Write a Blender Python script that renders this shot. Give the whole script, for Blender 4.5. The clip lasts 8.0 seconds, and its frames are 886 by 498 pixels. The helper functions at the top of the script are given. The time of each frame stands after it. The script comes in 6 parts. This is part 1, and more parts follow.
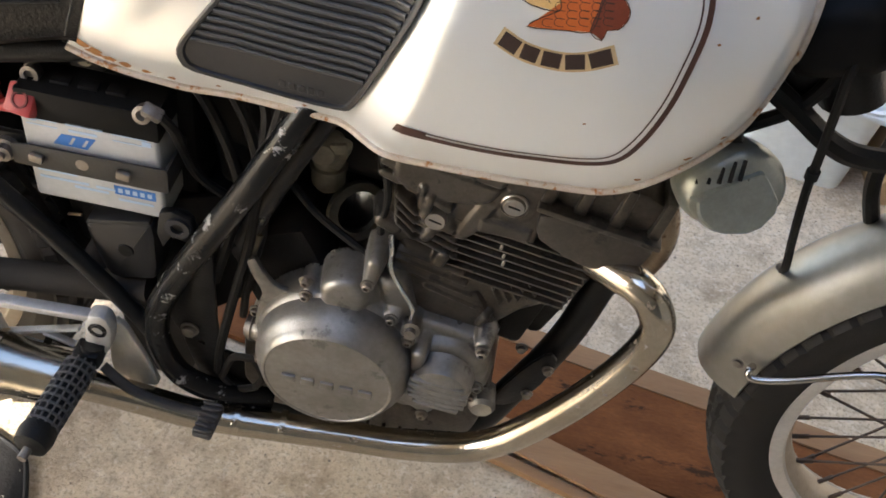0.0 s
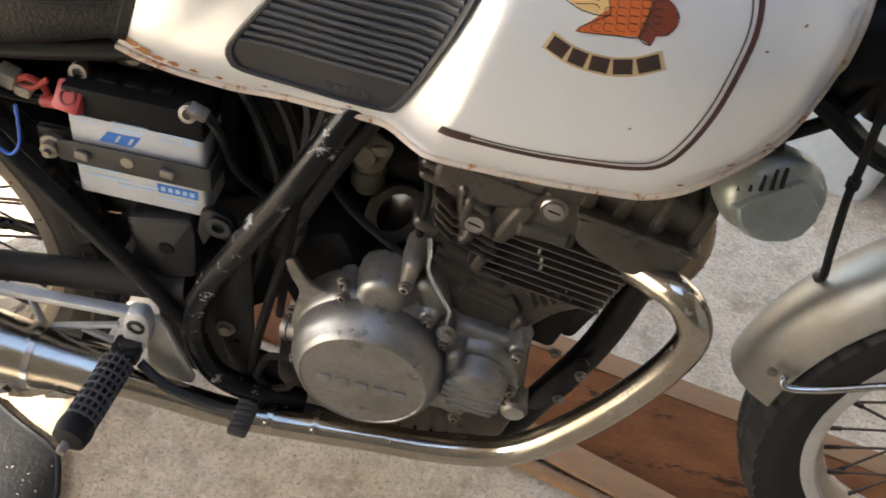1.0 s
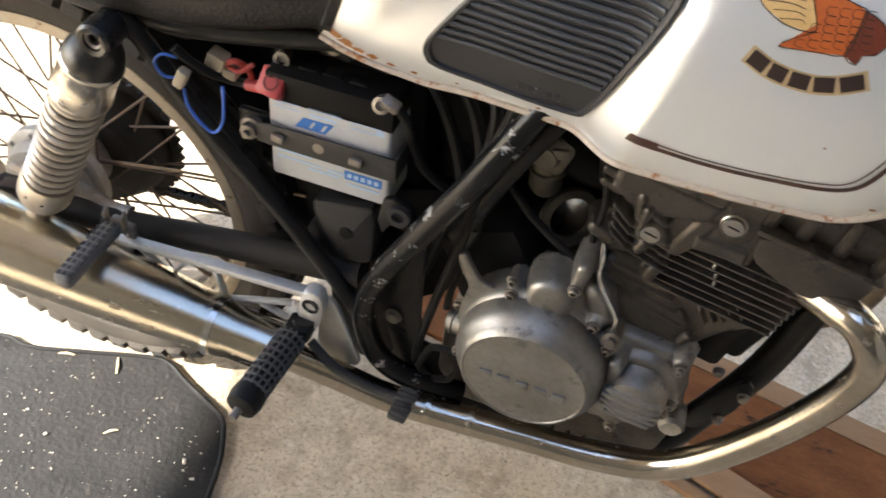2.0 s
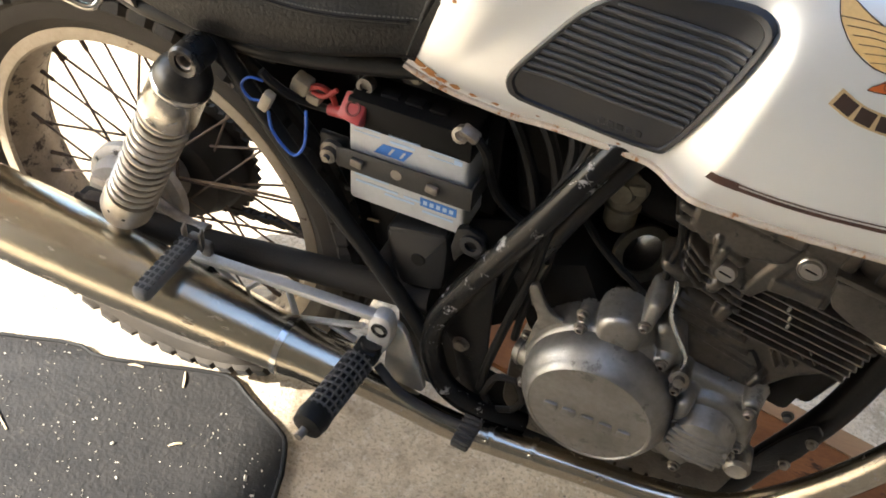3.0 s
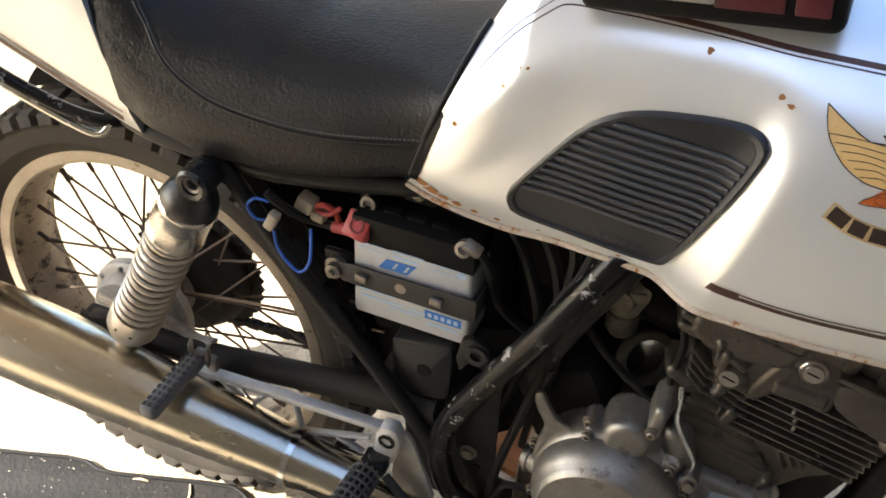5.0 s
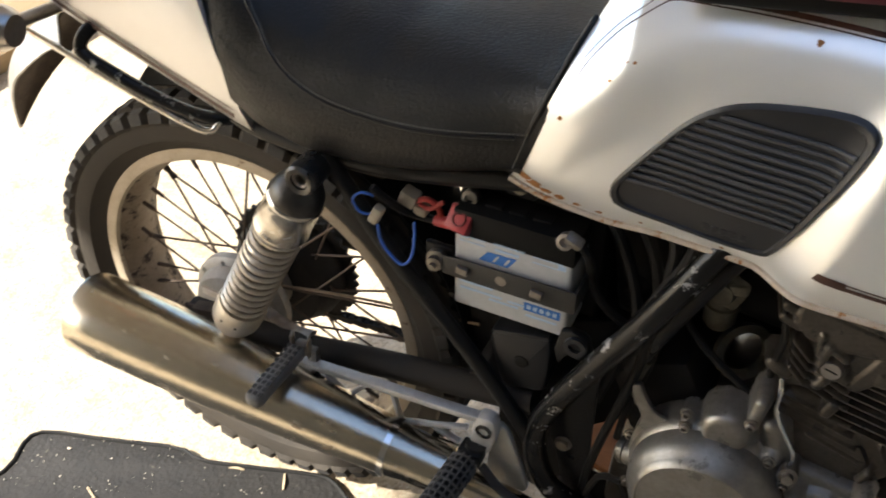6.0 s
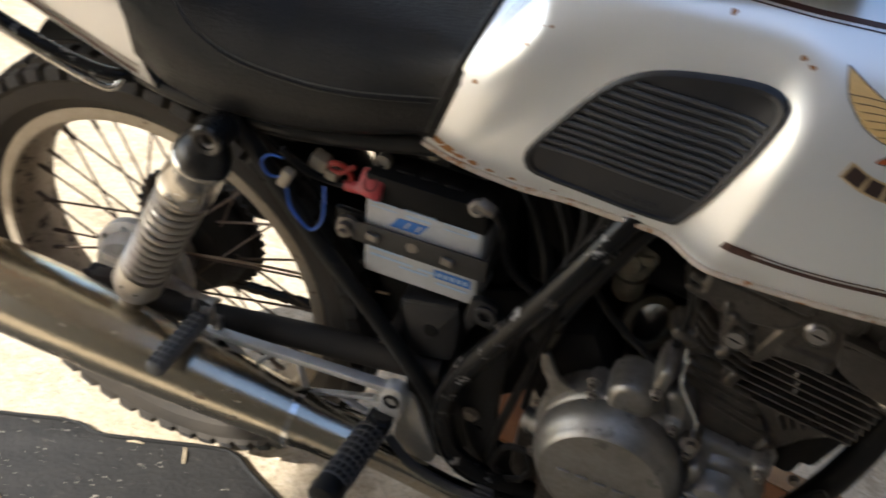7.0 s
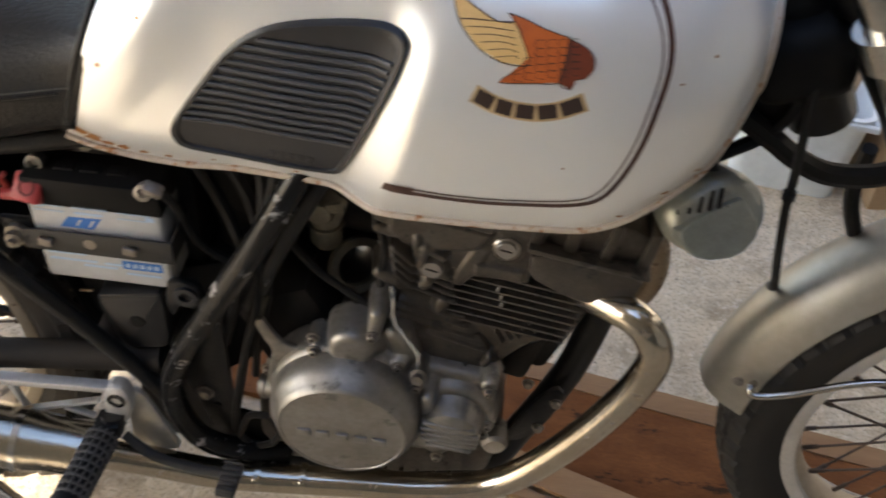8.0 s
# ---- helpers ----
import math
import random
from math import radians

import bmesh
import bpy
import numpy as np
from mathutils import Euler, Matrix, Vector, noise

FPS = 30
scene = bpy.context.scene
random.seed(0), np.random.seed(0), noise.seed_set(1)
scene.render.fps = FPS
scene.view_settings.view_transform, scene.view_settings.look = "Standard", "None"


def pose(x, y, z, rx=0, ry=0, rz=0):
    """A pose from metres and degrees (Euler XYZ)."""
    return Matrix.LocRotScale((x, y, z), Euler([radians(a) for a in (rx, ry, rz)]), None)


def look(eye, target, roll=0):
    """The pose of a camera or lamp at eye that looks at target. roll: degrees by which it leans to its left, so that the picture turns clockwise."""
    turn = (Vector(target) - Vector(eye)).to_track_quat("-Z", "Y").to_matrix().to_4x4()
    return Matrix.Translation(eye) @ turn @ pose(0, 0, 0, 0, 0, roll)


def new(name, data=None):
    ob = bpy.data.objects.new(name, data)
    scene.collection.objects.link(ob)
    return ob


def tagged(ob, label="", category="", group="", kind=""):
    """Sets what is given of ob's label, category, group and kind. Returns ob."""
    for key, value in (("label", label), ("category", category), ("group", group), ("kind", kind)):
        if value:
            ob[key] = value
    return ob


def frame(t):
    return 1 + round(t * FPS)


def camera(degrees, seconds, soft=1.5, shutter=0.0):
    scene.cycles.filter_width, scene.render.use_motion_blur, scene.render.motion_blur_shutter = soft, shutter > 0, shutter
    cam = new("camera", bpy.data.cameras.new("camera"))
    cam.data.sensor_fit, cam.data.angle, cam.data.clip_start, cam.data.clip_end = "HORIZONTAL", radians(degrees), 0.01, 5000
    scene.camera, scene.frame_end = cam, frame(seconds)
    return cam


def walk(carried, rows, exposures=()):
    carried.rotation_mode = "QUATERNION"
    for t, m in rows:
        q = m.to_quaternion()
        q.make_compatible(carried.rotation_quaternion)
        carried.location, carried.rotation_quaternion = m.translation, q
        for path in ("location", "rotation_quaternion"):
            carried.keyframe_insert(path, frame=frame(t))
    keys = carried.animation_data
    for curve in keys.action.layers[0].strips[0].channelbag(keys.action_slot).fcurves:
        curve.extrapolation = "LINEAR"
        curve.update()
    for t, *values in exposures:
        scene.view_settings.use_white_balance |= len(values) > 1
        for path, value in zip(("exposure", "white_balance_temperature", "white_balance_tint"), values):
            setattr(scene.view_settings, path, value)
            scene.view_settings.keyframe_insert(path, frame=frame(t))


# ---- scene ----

# ---------------------------------------------------------------- camera
cam = camera(46.3, 8.0, soft=1.7, shutter=0.4)
PATH = [
    (0, (0.777, -0.808, 1.276), (0.7, 0.576, -0.165), 9.3),
    (0.5, (0.768, -0.814, 1.274), (0.685, 0.573, -0.165), 9.5),
    (1, (0.757, -0.821, 1.274), (0.646, 0.57, -0.159), 9.3),
    (1.5, (0.753, -0.831, 1.279), (0.496, 0.535, -0.159), 6.9),
    (2, (0.738, -0.843, 1.278), (0.348, 0.479, -0.171), 5.6),
    (3.5, (0.723, -0.856, 1.289), (0.201, 0.489, -0.096), 4.9),
    (4, (0.721, -0.848, 1.299), (0.217, 0.543, -0.048), 4.7),
    (5.5, (0.703, -0.872, 1.316), (0.105, 0.546, 0.038), 1.4),
    (6, (0.687, -0.894, 1.319), (0.023, 0.482, 0.028), 0.2),
    (6.5, (0.669, -0.896, 1.311), (-0.05, 0.418, -0.015), 0.6),
    (7, (0.683, -0.897, 1.295), (0.194, 0.536, -0.012), 5.7),
    (7.5, (0.714, -0.858, 1.303), (0.478, 0.583, -0.064), 4.7),
    (8, (0.792, -0.822, 1.313), (0.681, 0.604, -0.085), 3.6),
]
EXPOSURES = [(0.0, 2.6, 6350, 12), (2.0, 2.65, 6300, 11), (3.5, 2.45, 6450, 10), (4.0, 2.45, 6450, 10), (5.5, 2.15, 6500, 10), (6.5, 1.62, 6250, 10), (7.0, 1.50, 6200, 10), (7.5, 1.8, 6350, 11), (8.0, 2.2, 6500, 12)]
walk(cam, [(t, look(eye, target, roll)) for t, eye, target, roll in PATH], EXPOSURES)

# ---------------------------------------------------------------- light
SUN_FROM = Vector((-1.0, -0.65, 0.75)).normalized()
world = bpy.data.worlds.new("sky")
scene.world = world
world.use_nodes = True
wn = world.node_tree.nodes
sky = wn.new("ShaderNodeTexSky")
sky.sky_type, sky.sun_disc = "NISHITA", False
sky.sun_elevation = math.asin(SUN_FROM.z)
sky.sun_rotation = math.atan2(SUN_FROM.x, SUN_FROM.y)
world.node_tree.links.new(sky.outputs[0], wn["Background"].inputs[0])
wn["Background"].inputs[1].default_value = 0.15
sun = new("sun", bpy.data.lights.new("sun", "SUN"))
sun.data.energy, sun.data.angle, sun.data.color = 5.0, radians(0.6), (1.0, 0.94, 0.84)
sun.matrix_world = look(SUN_FROM * 20, (0, 0, 0))

# ---------------------------------------------------------------- materials
def mat(name, col, col2=None, scale=12.0, rough=0.5, rough2=None, metal=0.0, bump=0.0, bscale=250.0,
        spots=None, coat=0.0, stretch=(1, 1, 1), mix=0.5, spec=None, trans=0.0, speck=0.5):
    """Procedural surface: two-scale colour variation, roughness wear, fine relief, optional spots (colour, scale, amount, roughness)."""
    m = bpy.data.materials.new(name)
    m.use_nodes = True
    nt = m.node_tree
    N, Lk = nt.nodes, nt.links
    b = N["Principled BSDF"]
    tc = N.new("ShaderNodeTexCoord")
    mp = N.new("ShaderNodeMapping")
    mp.inputs["Scale"].default_value = stretch
    Lk.new(tc.outputs["Object"], mp.inputs[0])

    def noise_tex(sc, detail=5, rg=0.6):
        n = N.new("ShaderNodeTexNoise")
        n.inputs["Scale"].default_value, n.inputs["Detail"].default_value, n.inputs["Roughness"].default_value = sc, detail, rg
        Lk.new(mp.outputs[0], n.inputs["Vector"])
        return n

    def ramp(src, a, z):
        r = N.new("ShaderNodeMapRange")
        r.inputs["From Min"].default_value, r.inputs["From Max"].default_value = a, z
        Lk.new(src, r.inputs["Value"])
        return r.outputs[0]

    def blend(fac, a, c):
        x = N.new("ShaderNodeMix")
        x.data_type = "RGBA"
        Lk.new(fac, x.inputs[0])
        for sock, v in ((x.inputs[6], a), (x.inputs[7], c)):
            if isinstance(v, tuple):
                sock.default_value = (*v, 1)
            else:
                Lk.new(v, sock)
        return x.outputs[2]

    def blend_f(fac, a, c):
        x = N.new("ShaderNodeMix")
        Lk.new(fac, x.inputs[0])
        for sock, v in ((x.inputs[2], a), (x.inputs[3], c)):
            if isinstance(v, (int, float)):
                sock.default_value = v
            else:
                Lk.new(v, sock)
        return x.outputs[0]

    big = noise_tex(scale)
    fine = noise_tex(scale * 9, 3)
    col2 = col2 or tuple(c * 0.75 for c in col)
    f1 = ramp(big.outputs[0], 0.5 - mix * 0.45, 0.5 + mix * 0.45)
    c = blend(f1, col, col2)
    f2 = ramp(fine.outputs[0], 0.3, 0.9)
    dark = tuple(v * 0.72 for v in col2)
    c = blend(blend_f(f2, 0.0, speck), c, dark)
    rg = blend_f(f1, rough, rough2 if rough2 is not None else min(1.0, rough * 1.35))
    mt = metal
    if spots:
        scol, sscale, amount, srough = spots
        sp = noise_tex(sscale, 6, 0.7)
        fs = ramp(sp.outputs[0], 1 - amount, 1 - amount + 0.06)
        c = blend(fs, c, scol)
        rg = blend_f(fs, rg, srough)
        mt = blend_f(fs, metal, 0.0)
    Lk.new(c, b.inputs["Base Color"])
    Lk.new(rg, b.inputs["Roughness"])
    if isinstance(mt, float):
        b.inputs["Metallic"].default_value = mt
    else:
        Lk.new(mt, b.inputs["Metallic"])
    b.inputs["Coat Weight"].default_value = coat
    b.inputs["Coat Roughness"].default_value = 0.12
    b.inputs["Transmission Weight"].default_value = trans
    if spec is not None:
        b.inputs["Specular IOR Level"].default_value = spec
    if bump:
        bn = noise_tex(bscale, 3)
        bp = N.new("ShaderNodeBump")
        bp.inputs["Strength"].default_value, bp.inputs["Distance"].default_value = bump, 0.002
        Lk.new(bn.outputs[0], bp.inputs["Height"])
        Lk.new(bp.outputs[0], b.inputs["Normal"])
    return m


M_TANK = mat("silver_white_paint", (0.85, 0.86, 0.845), (0.835, 0.845, 0.83), 3, 0.30, 0.34, 0.58, coat=0.8, speck=0.06)
# the tank's paint again for the tail, darkened for the shade it stands in
M_TANK_SHADED = mat("shaded_tank_paint", (0.66, 0.65, 0.63), (0.62, 0.61, 0.59), 5, 0.32, 0.38, 0.6, coat=0.6, speck=0.1)
M_SEAM = mat("rusty_seam", (0.60, 0.57, 0.52), (0.42, 0.33, 0.24), 60, 0.5, 0.8, 0.1, 0.4, 300, spots=((0.30, 0.13, 0.04), 55, 0.44, 0.9), mix=0.8)
M_CHROME = mat("aged_chrome", (0.62, 0.60, 0.56), (0.45, 0.42, 0.37), 14, 0.14, 0.3, 1.0, 0.08, 400, spots=((0.20, 0.13, 0.08), 70, 0.33, 0.7))
M_PIPE = mat("browned_exhaust_chrome", (0.62, 0.575, 0.48), (0.46, 0.41, 0.32), 11, 0.14, 0.32, 1.0, 0.12, 220, spots=((0.14, 0.085, 0.045), 60, 0.37, 0.7), stretch=(0.5, 1.5, 1.5), mix=0.8)
M_RUSTY = mat("rusty_rim_well", (0.33, 0.27, 0.20), (0.20, 0.15, 0.10), 30, 0.6, 0.85, 0.3, 0.4, 300, spots=((0.045, 0.03, 0.02), 22, 0.47, 0.9), mix=0.8)
M_SHOCK = mat("dull_chrome", (0.50, 0.47, 0.43), (0.38, 0.35, 0.31), 16, 0.26, 0.38, 1.0, 0.05, 300)
M_SPRING = mat("dusty_spring", (0.60, 0.56, 0.49), (0.45, 0.40, 0.33), 40, 0.32, 0.5, 0.8, 0.1, 300)
M_DRUM = mat("grey_drum_alloy", (0.44, 0.42, 0.39), (0.32, 0.30, 0.27), 24, 0.5, 0.65, 0.4, 0.2, 400)
M_TYREF = mat("black_road_tyre", (0.012, 0.011, 0.010), (0.028, 0.025, 0.021), 16, 0.65, 0.85, 0.0, 0.3, 400, mix=0.8, spec=0.3)
M_PEG = mat("scuffed_rubber", (0.030, 0.029, 0.028), (0.055, 0.052, 0.048), 40, 0.6, 0.8, 0.0, 0.3, 500, spec=0.35)
M_HEADER = mat("header_chrome", (0.60, 0.56, 0.49), (0.42, 0.36, 0.27), 14, 0.10, 0.26, 1.0, 0.10, 160, spots=((0.15, 0.09, 0.05), 60, 0.37, 0.7), mix=0.8)
M_BRIGHT = mat("clean_chrome", (0.75, 0.75, 0.74), (0.6, 0.6, 0.58), 20, 0.10, 0.2, 1.0)
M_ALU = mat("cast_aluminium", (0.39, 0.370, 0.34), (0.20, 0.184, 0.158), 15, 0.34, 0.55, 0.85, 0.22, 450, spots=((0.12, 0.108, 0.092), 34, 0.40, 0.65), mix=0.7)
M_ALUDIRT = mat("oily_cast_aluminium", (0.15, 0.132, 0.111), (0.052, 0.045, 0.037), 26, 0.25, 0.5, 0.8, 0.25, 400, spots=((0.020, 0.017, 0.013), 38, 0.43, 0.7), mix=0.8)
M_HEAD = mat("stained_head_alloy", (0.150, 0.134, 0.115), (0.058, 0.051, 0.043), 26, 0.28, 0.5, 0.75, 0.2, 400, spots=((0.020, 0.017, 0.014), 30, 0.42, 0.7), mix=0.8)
M_ALUPAINT = mat("bare_alloy_bracket", (0.66, 0.66, 0.65), (0.5, 0.49, 0.47), 18, 0.38, 0.6, 0.6, 0.15, 500)
M_FENDER = mat("dull_silver_guard", (0.33, 0.31, 0.275), (0.23, 0.215, 0.18), 8, 0.36, 0.5, 0.75, 0.06, 500, mix=0.7)
M_BLACK = mat("black_frame_paint", (0.008, 0.008, 0.008), (0.013, 0.0125, 0.012), 25, 0.25, 0.5, 0.0, 0.25, 300, spots=((0.07, 0.064, 0.057), 60, 0.34, 0.7), spec=0.25)
M_CHIPPED = mat("chipped_black_paint", (0.008, 0.008, 0.008), (0.012, 0.0115, 0.011), 35, 0.14, 0.30, 0.0, 0.30, 90, spots=((0.34, 0.33, 0.32), 42, 0.415, 0.6), mix=0.7, spec=0.2)
M_RUBBER = mat("black_rubber", (0.006, 0.006, 0.006), (0.012, 0.011, 0.010), 30, 0.45, 0.7, 0.0, 0.3, 500, spec=0.22)
M_TYRE = mat("dusty_tyre_rubber", (0.018, 0.016, 0.0135), (0.055, 0.045, 0.034), 12, 0.75, 0.9, 0.0, 0.35, 500, mix=0.8, spec=0.3)
M_SEAT = mat("black_vinyl", (0.0085, 0.008, 0.0075), (0.016, 0.0145, 0.0125), 22, 0.28, 0.46, 0.0, 0.6, 260, spec=0.27, mix=0.8)
M_PLASTIC = mat("black_plastic", (0.007, 0.0068, 0.0065), (0.012, 0.0115, 0.011), 20, 0.42, 0.6, 0.0, 0.15, 500, spec=0.09)
M_DUSTY = mat("dusty_black_paint", (0.012, 0.0112, 0.0105), (0.034, 0.029, 0.024), 18, 0.55, 0.8, 0.0, 0.3, 300, mix=0.8, spec=0.15)
M_PAD = mat("grey_black_pad_rubber", (0.014, 0.0145, 0.0165), (0.021, 0.0215, 0.024), 25, 0.28, 0.42, 0.0, 0.2, 700, spec=0.4)
M_THREAD = mat("stitch_thread", (0.16, 0.15, 0.13), None, 60, 0.8)
M_RIM = mat("dull_gold_rim", (0.46, 0.39, 0.30), (0.33, 0.27, 0.19), 18, 0.42, 0.65, 0.35, 0.2, 300, spots=((0.13, 0.08, 0.05), 40, 0.38, 0.85), mix=0.8)
M_RIMF = mat("pale_rim", (0.56, 0.54, 0.50), (0.44, 0.42, 0.38), 18, 0.4, 0.55, 0.3, 0.1, 300)
M_SPOKE = mat("rusty_spoke", (0.07, 0.055, 0.045), (0.12, 0.08, 0.055), 60, 0.6, 0.8, 0.5)
M_STEEL = mat("dull_steel", (0.34, 0.32, 0.29), (0.2, 0.17, 0.14), 60, 0.4, 0.6, 0.9, 0.2, 500)
M_BATT = mat("white_battery_case", (0.46, 0.47, 0.47), (0.40, 0.405, 0.40), 10, 0.35, 0.5, spots=((0.30, 0.285, 0.26), 25, 0.33, 0.7))
M_BLUE = mat("blue_print", (0.02, 0.12, 0.42), (0.03, 0.16, 0.48), 80, 0.5)
M_PALEBLUE = mat("pale_blue_print", (0.32, 0.45, 0.62), (0.40, 0.52, 0.66), 80, 0.5)
M_RED = mat("red_vinyl_boot", (0.48, 0.055, 0.05), (0.38, 0.04, 0.04), 40, 0.42, 0.5)
M_REDWIRE = mat("red_wire", (0.35, 0.03, 0.02), None, 40, 0.5)
M_WIREBLUE = mat("blue_wire", (0.03, 0.13, 0.55), None, 40, 0.4)
M_CREAM = mat("cream_connector", (0.42, 0.36, 0.26), None, 40, 0.6)
M_BROWN = mat("brown_stripe", (0.055, 0.022, 0.016), (0.07, 0.03, 0.02), 40, 0.35)
M_WINGCREAM = mat("cream_decal", (0.72, 0.48, 0.20), (0.68, 0.43, 0.16), 40, 0.35)
M_WINGORANGE = mat("orange_decal", (0.55, 0.13, 0.025), (0.46, 0.10, 0.02), 60, 0.35)
M_WINGBROWN = mat("brown_decal", (0.17, 0.035, 0.015), (0.13, 0.028, 0.012), 60, 0.35)
M_GOLD = mat("gold_outline", (0.62, 0.46, 0.25), None, 60, 0.4)
M_DARKINK = mat("dark_ink", (0.035, 0.018, 0.012), None, 60, 0.4)
M_GREENGREY = mat("grey_green_paint", (0.36, 0.375, 0.34), (0.26, 0.275, 0.245), 30, 0.26, 0.4, 0.6, 0.1, 400, spots=((0.40, 0.39, 0.32), 60, 0.30, 0.7))
M_CARB = mat("stained_carburettor_alloy", (0.20, 0.18, 0.135), (0.10, 0.09, 0.065), 30, 0.5, 0.7, 0.5, 0.3, 500)
M_GREASE = mat("greasy_black_metal", (0.014, 0.0125, 0.011), (0.026, 0.023, 0.020), 40, 0.5, 0.8, 0.1, 0.4, 500, spec=0.2)


def concrete(name):
    m = bpy.data.materials.new(name)
    m.use_nodes = True
    N, Lk = m.node_tree.nodes, m.node_tree.links
    b = N["Principled BSDF"]
    tc = N.new("ShaderNodeTexCoord")

    def noise_tex(sc, detail, rg=0.6):
        n = N.new("ShaderNodeTexNoise")
        n.inputs["Scale"].default_value, n.inputs["Detail"].default_value, n.inputs["Roughness"].default_value = sc, detail, rg
        Lk.new(tc.outputs["Object"], n.inputs["Vector"])
        return n.outputs[0]

    def layer(prev, src, a, z, col, amount):
        r = N.new("ShaderNodeMapRange")
        r.inputs["From Min"].default_value, r.inputs["From Max"].default_value, r.inputs["To Max"].default_value = a, z, amount
        Lk.new(src, r.inputs["Value"])
        x = N.new("ShaderNodeMix")
        x.data_type = "RGBA"
        Lk.new(r.outputs[0], x.inputs[0])
        if isinstance(prev, tuple):
            x.inputs[6].default_value = (*prev, 1)
        else:
            Lk.new(prev, x.inputs[6])
        x.inputs[7].default_value = (*col, 1)
        return x.outputs[2]

    c = layer((0.721, 0.606, 0.446), noise_tex(2.2, 4), 0.35, 0.7, (0.577, 0.468, 0.320), 0.9)
    c = layer(c, noise_tex(14, 6, 0.7), 0.45, 0.68, (0.371, 0.291, 0.198), 0.85)
    c = layer(c, noise_tex(60, 5, 0.7), 0.52, 0.70, (0.803, 0.719, 0.581), 0.75)
    c = layer(c, noise_tex(150, 4, 0.75), 0.50, 0.66, (0.278, 0.217, 0.149), 0.8)
    c = layer(c, noise_tex(5.5, 7, 0.75), 0.57, 0.70, (0.278, 0.202, 0.126), 0.7)
    Lk.new(c, b.inputs["Base Color"])
    b.inputs["Roughness"].default_value = 0.9
    b.inputs["Specular IOR Level"].default_value = 0.25
    bp = N.new("ShaderNodeBump")
    bp.inputs["Strength"].default_value, bp.inputs["Distance"].default_value = 1.0, 0.005
    Lk.new(noise_tex(95, 6, 0.75), bp.inputs["Height"])
    Lk.new(bp.outputs[0], b.inputs["Normal"])
    return m


M_GREYBOX = mat("dark_grey_plastic", (0.013, 0.013, 0.014), (0.010, 0.010, 0.011), 20, 0.4, 0.55, 0.0, 0.15, 500, spec=0.35)
M_BURNT = mat("heat_browned_chrome", (0.36, 0.29, 0.21), (0.22, 0.16, 0.105), 22, 0.25, 0.45, 0.9, 0.12, 200, spots=((0.11, 0.062, 0.032), 40, 0.45, 0.8), mix=0.8)
M_CAP = mat("blackened_chrome", (0.10, 0.097, 0.092), (0.055, 0.052, 0.048), 20, 0.22, 0.4, 0.85, 0.08, 300)
M_KNURL = mat("worn_peg_rubber", (0.095, 0.092, 0.089), (0.055, 0.053, 0.051), 60, 0.5, 0.7, 0.0, 0.3, 500, spec=0.4)
# paler than the pad: the ribs' bright highlights are put into the colour
M_RIB_HIGHLIT = mat("highlit_rib_rubber", (0.080, 0.080, 0.083), (0.052, 0.052, 0.054), 40, 0.26, 0.42, 0.0, 0.2, 600, spec=0.4)
M_TREAD = mat("dusty_tread", (0.055, 0.050, 0.045), (0.026, 0.023, 0.020), 45, 0.8, 0.9, 0.0, 0.5, 400, mix=0.8)
M_LINER = mat("rust_stained_liner", (0.085, 0.06, 0.04), (0.04, 0.028, 0.02), 45, 0.75, 0.9, 0.2, 0.4, 300, spots=((0.02, 0.014, 0.01), 60, 0.40, 0.9), mix=0.8)
M_FLOOR = concrete("worn_concrete")
M_BOARD = mat("stained_plywood", (0.25, 0.090, 0.022), (0.080, 0.026, 0.008), 11, 0.6, 0.85, 0.0, 0.6, 60, stretch=(1.0, 2.5, 2.5), spots=((0.036, 0.016, 0.007), 9, 0.41, 0.8), mix=0.9, spec=0.2)
M_LATH = mat("pale_pine", (0.32, 0.18, 0.08), (0.22, 0.115, 0.05), 5, 0.65, 0.8, 0.0, 0.3, 90, stretch=(1.0, 9.0, 9.0), mix=0.9)
M_MAT = mat("dirty_black_mat", (0.018, 0.0178, 0.018), (0.044, 0.041, 0.038), 26, 0.85, 0.95, 0.0, 1.0, 120, spots=((0.10, 0.088, 0.072), 60, 0.36, 0.95), mix=0.9, spec=0.25)
M_STRAW = mat("dry_straw", (0.55, 0.45, 0.30), (0.45, 0.35, 0.22), 40, 0.7)
M_CRUMB = mat("pale_crumb", (0.55, 0.5, 0.42), None, 40, 0.9)
M_TUB = mat("milky_plastic_tub", (0.66, 0.70, 0.72), (0.58, 0.63, 0.66), 6, 0.25, 0.4, 0.0, 0.05, 100)
M_WALL = mat("unseen_wall_paint", (0.40, 0.375, 0.34), (0.32, 0.30, 0.27), 2, 0.9, 0.95, 0.0, 0.5, 60)
# darker than M_WALL so that the bike's near side reflects less light
M_WALL_DIMMED = mat("dimmed_unseen_wall", (0.22, 0.205, 0.18), (0.15, 0.138, 0.12), 3, 0.85, 0.95, 0.0, 0.5, 60)
M_CEIL = mat("ceiling_board", (0.30, 0.285, 0.26), (0.24, 0.228, 0.21), 2, 0.9, 0.95)
M_TIMBER = mat("weathered_timber", (0.33, 0.235, 0.125), (0.24, 0.165, 0.085), 5, 0.8, 0.9, 0.0, 0.4, 80, stretch=(6, 1, 6), mix=0.8)
M_AMBER = mat("amber_lens", (0.75, 0.20, 0.02), (0.65, 0.16, 0.02), 30, 0.2, 0.3)
M_MAROON = mat("maroon_plastic", (0.10, 0.012, 0.018), (0.07, 0.01, 0.014), 20, 0.3, 0.5)

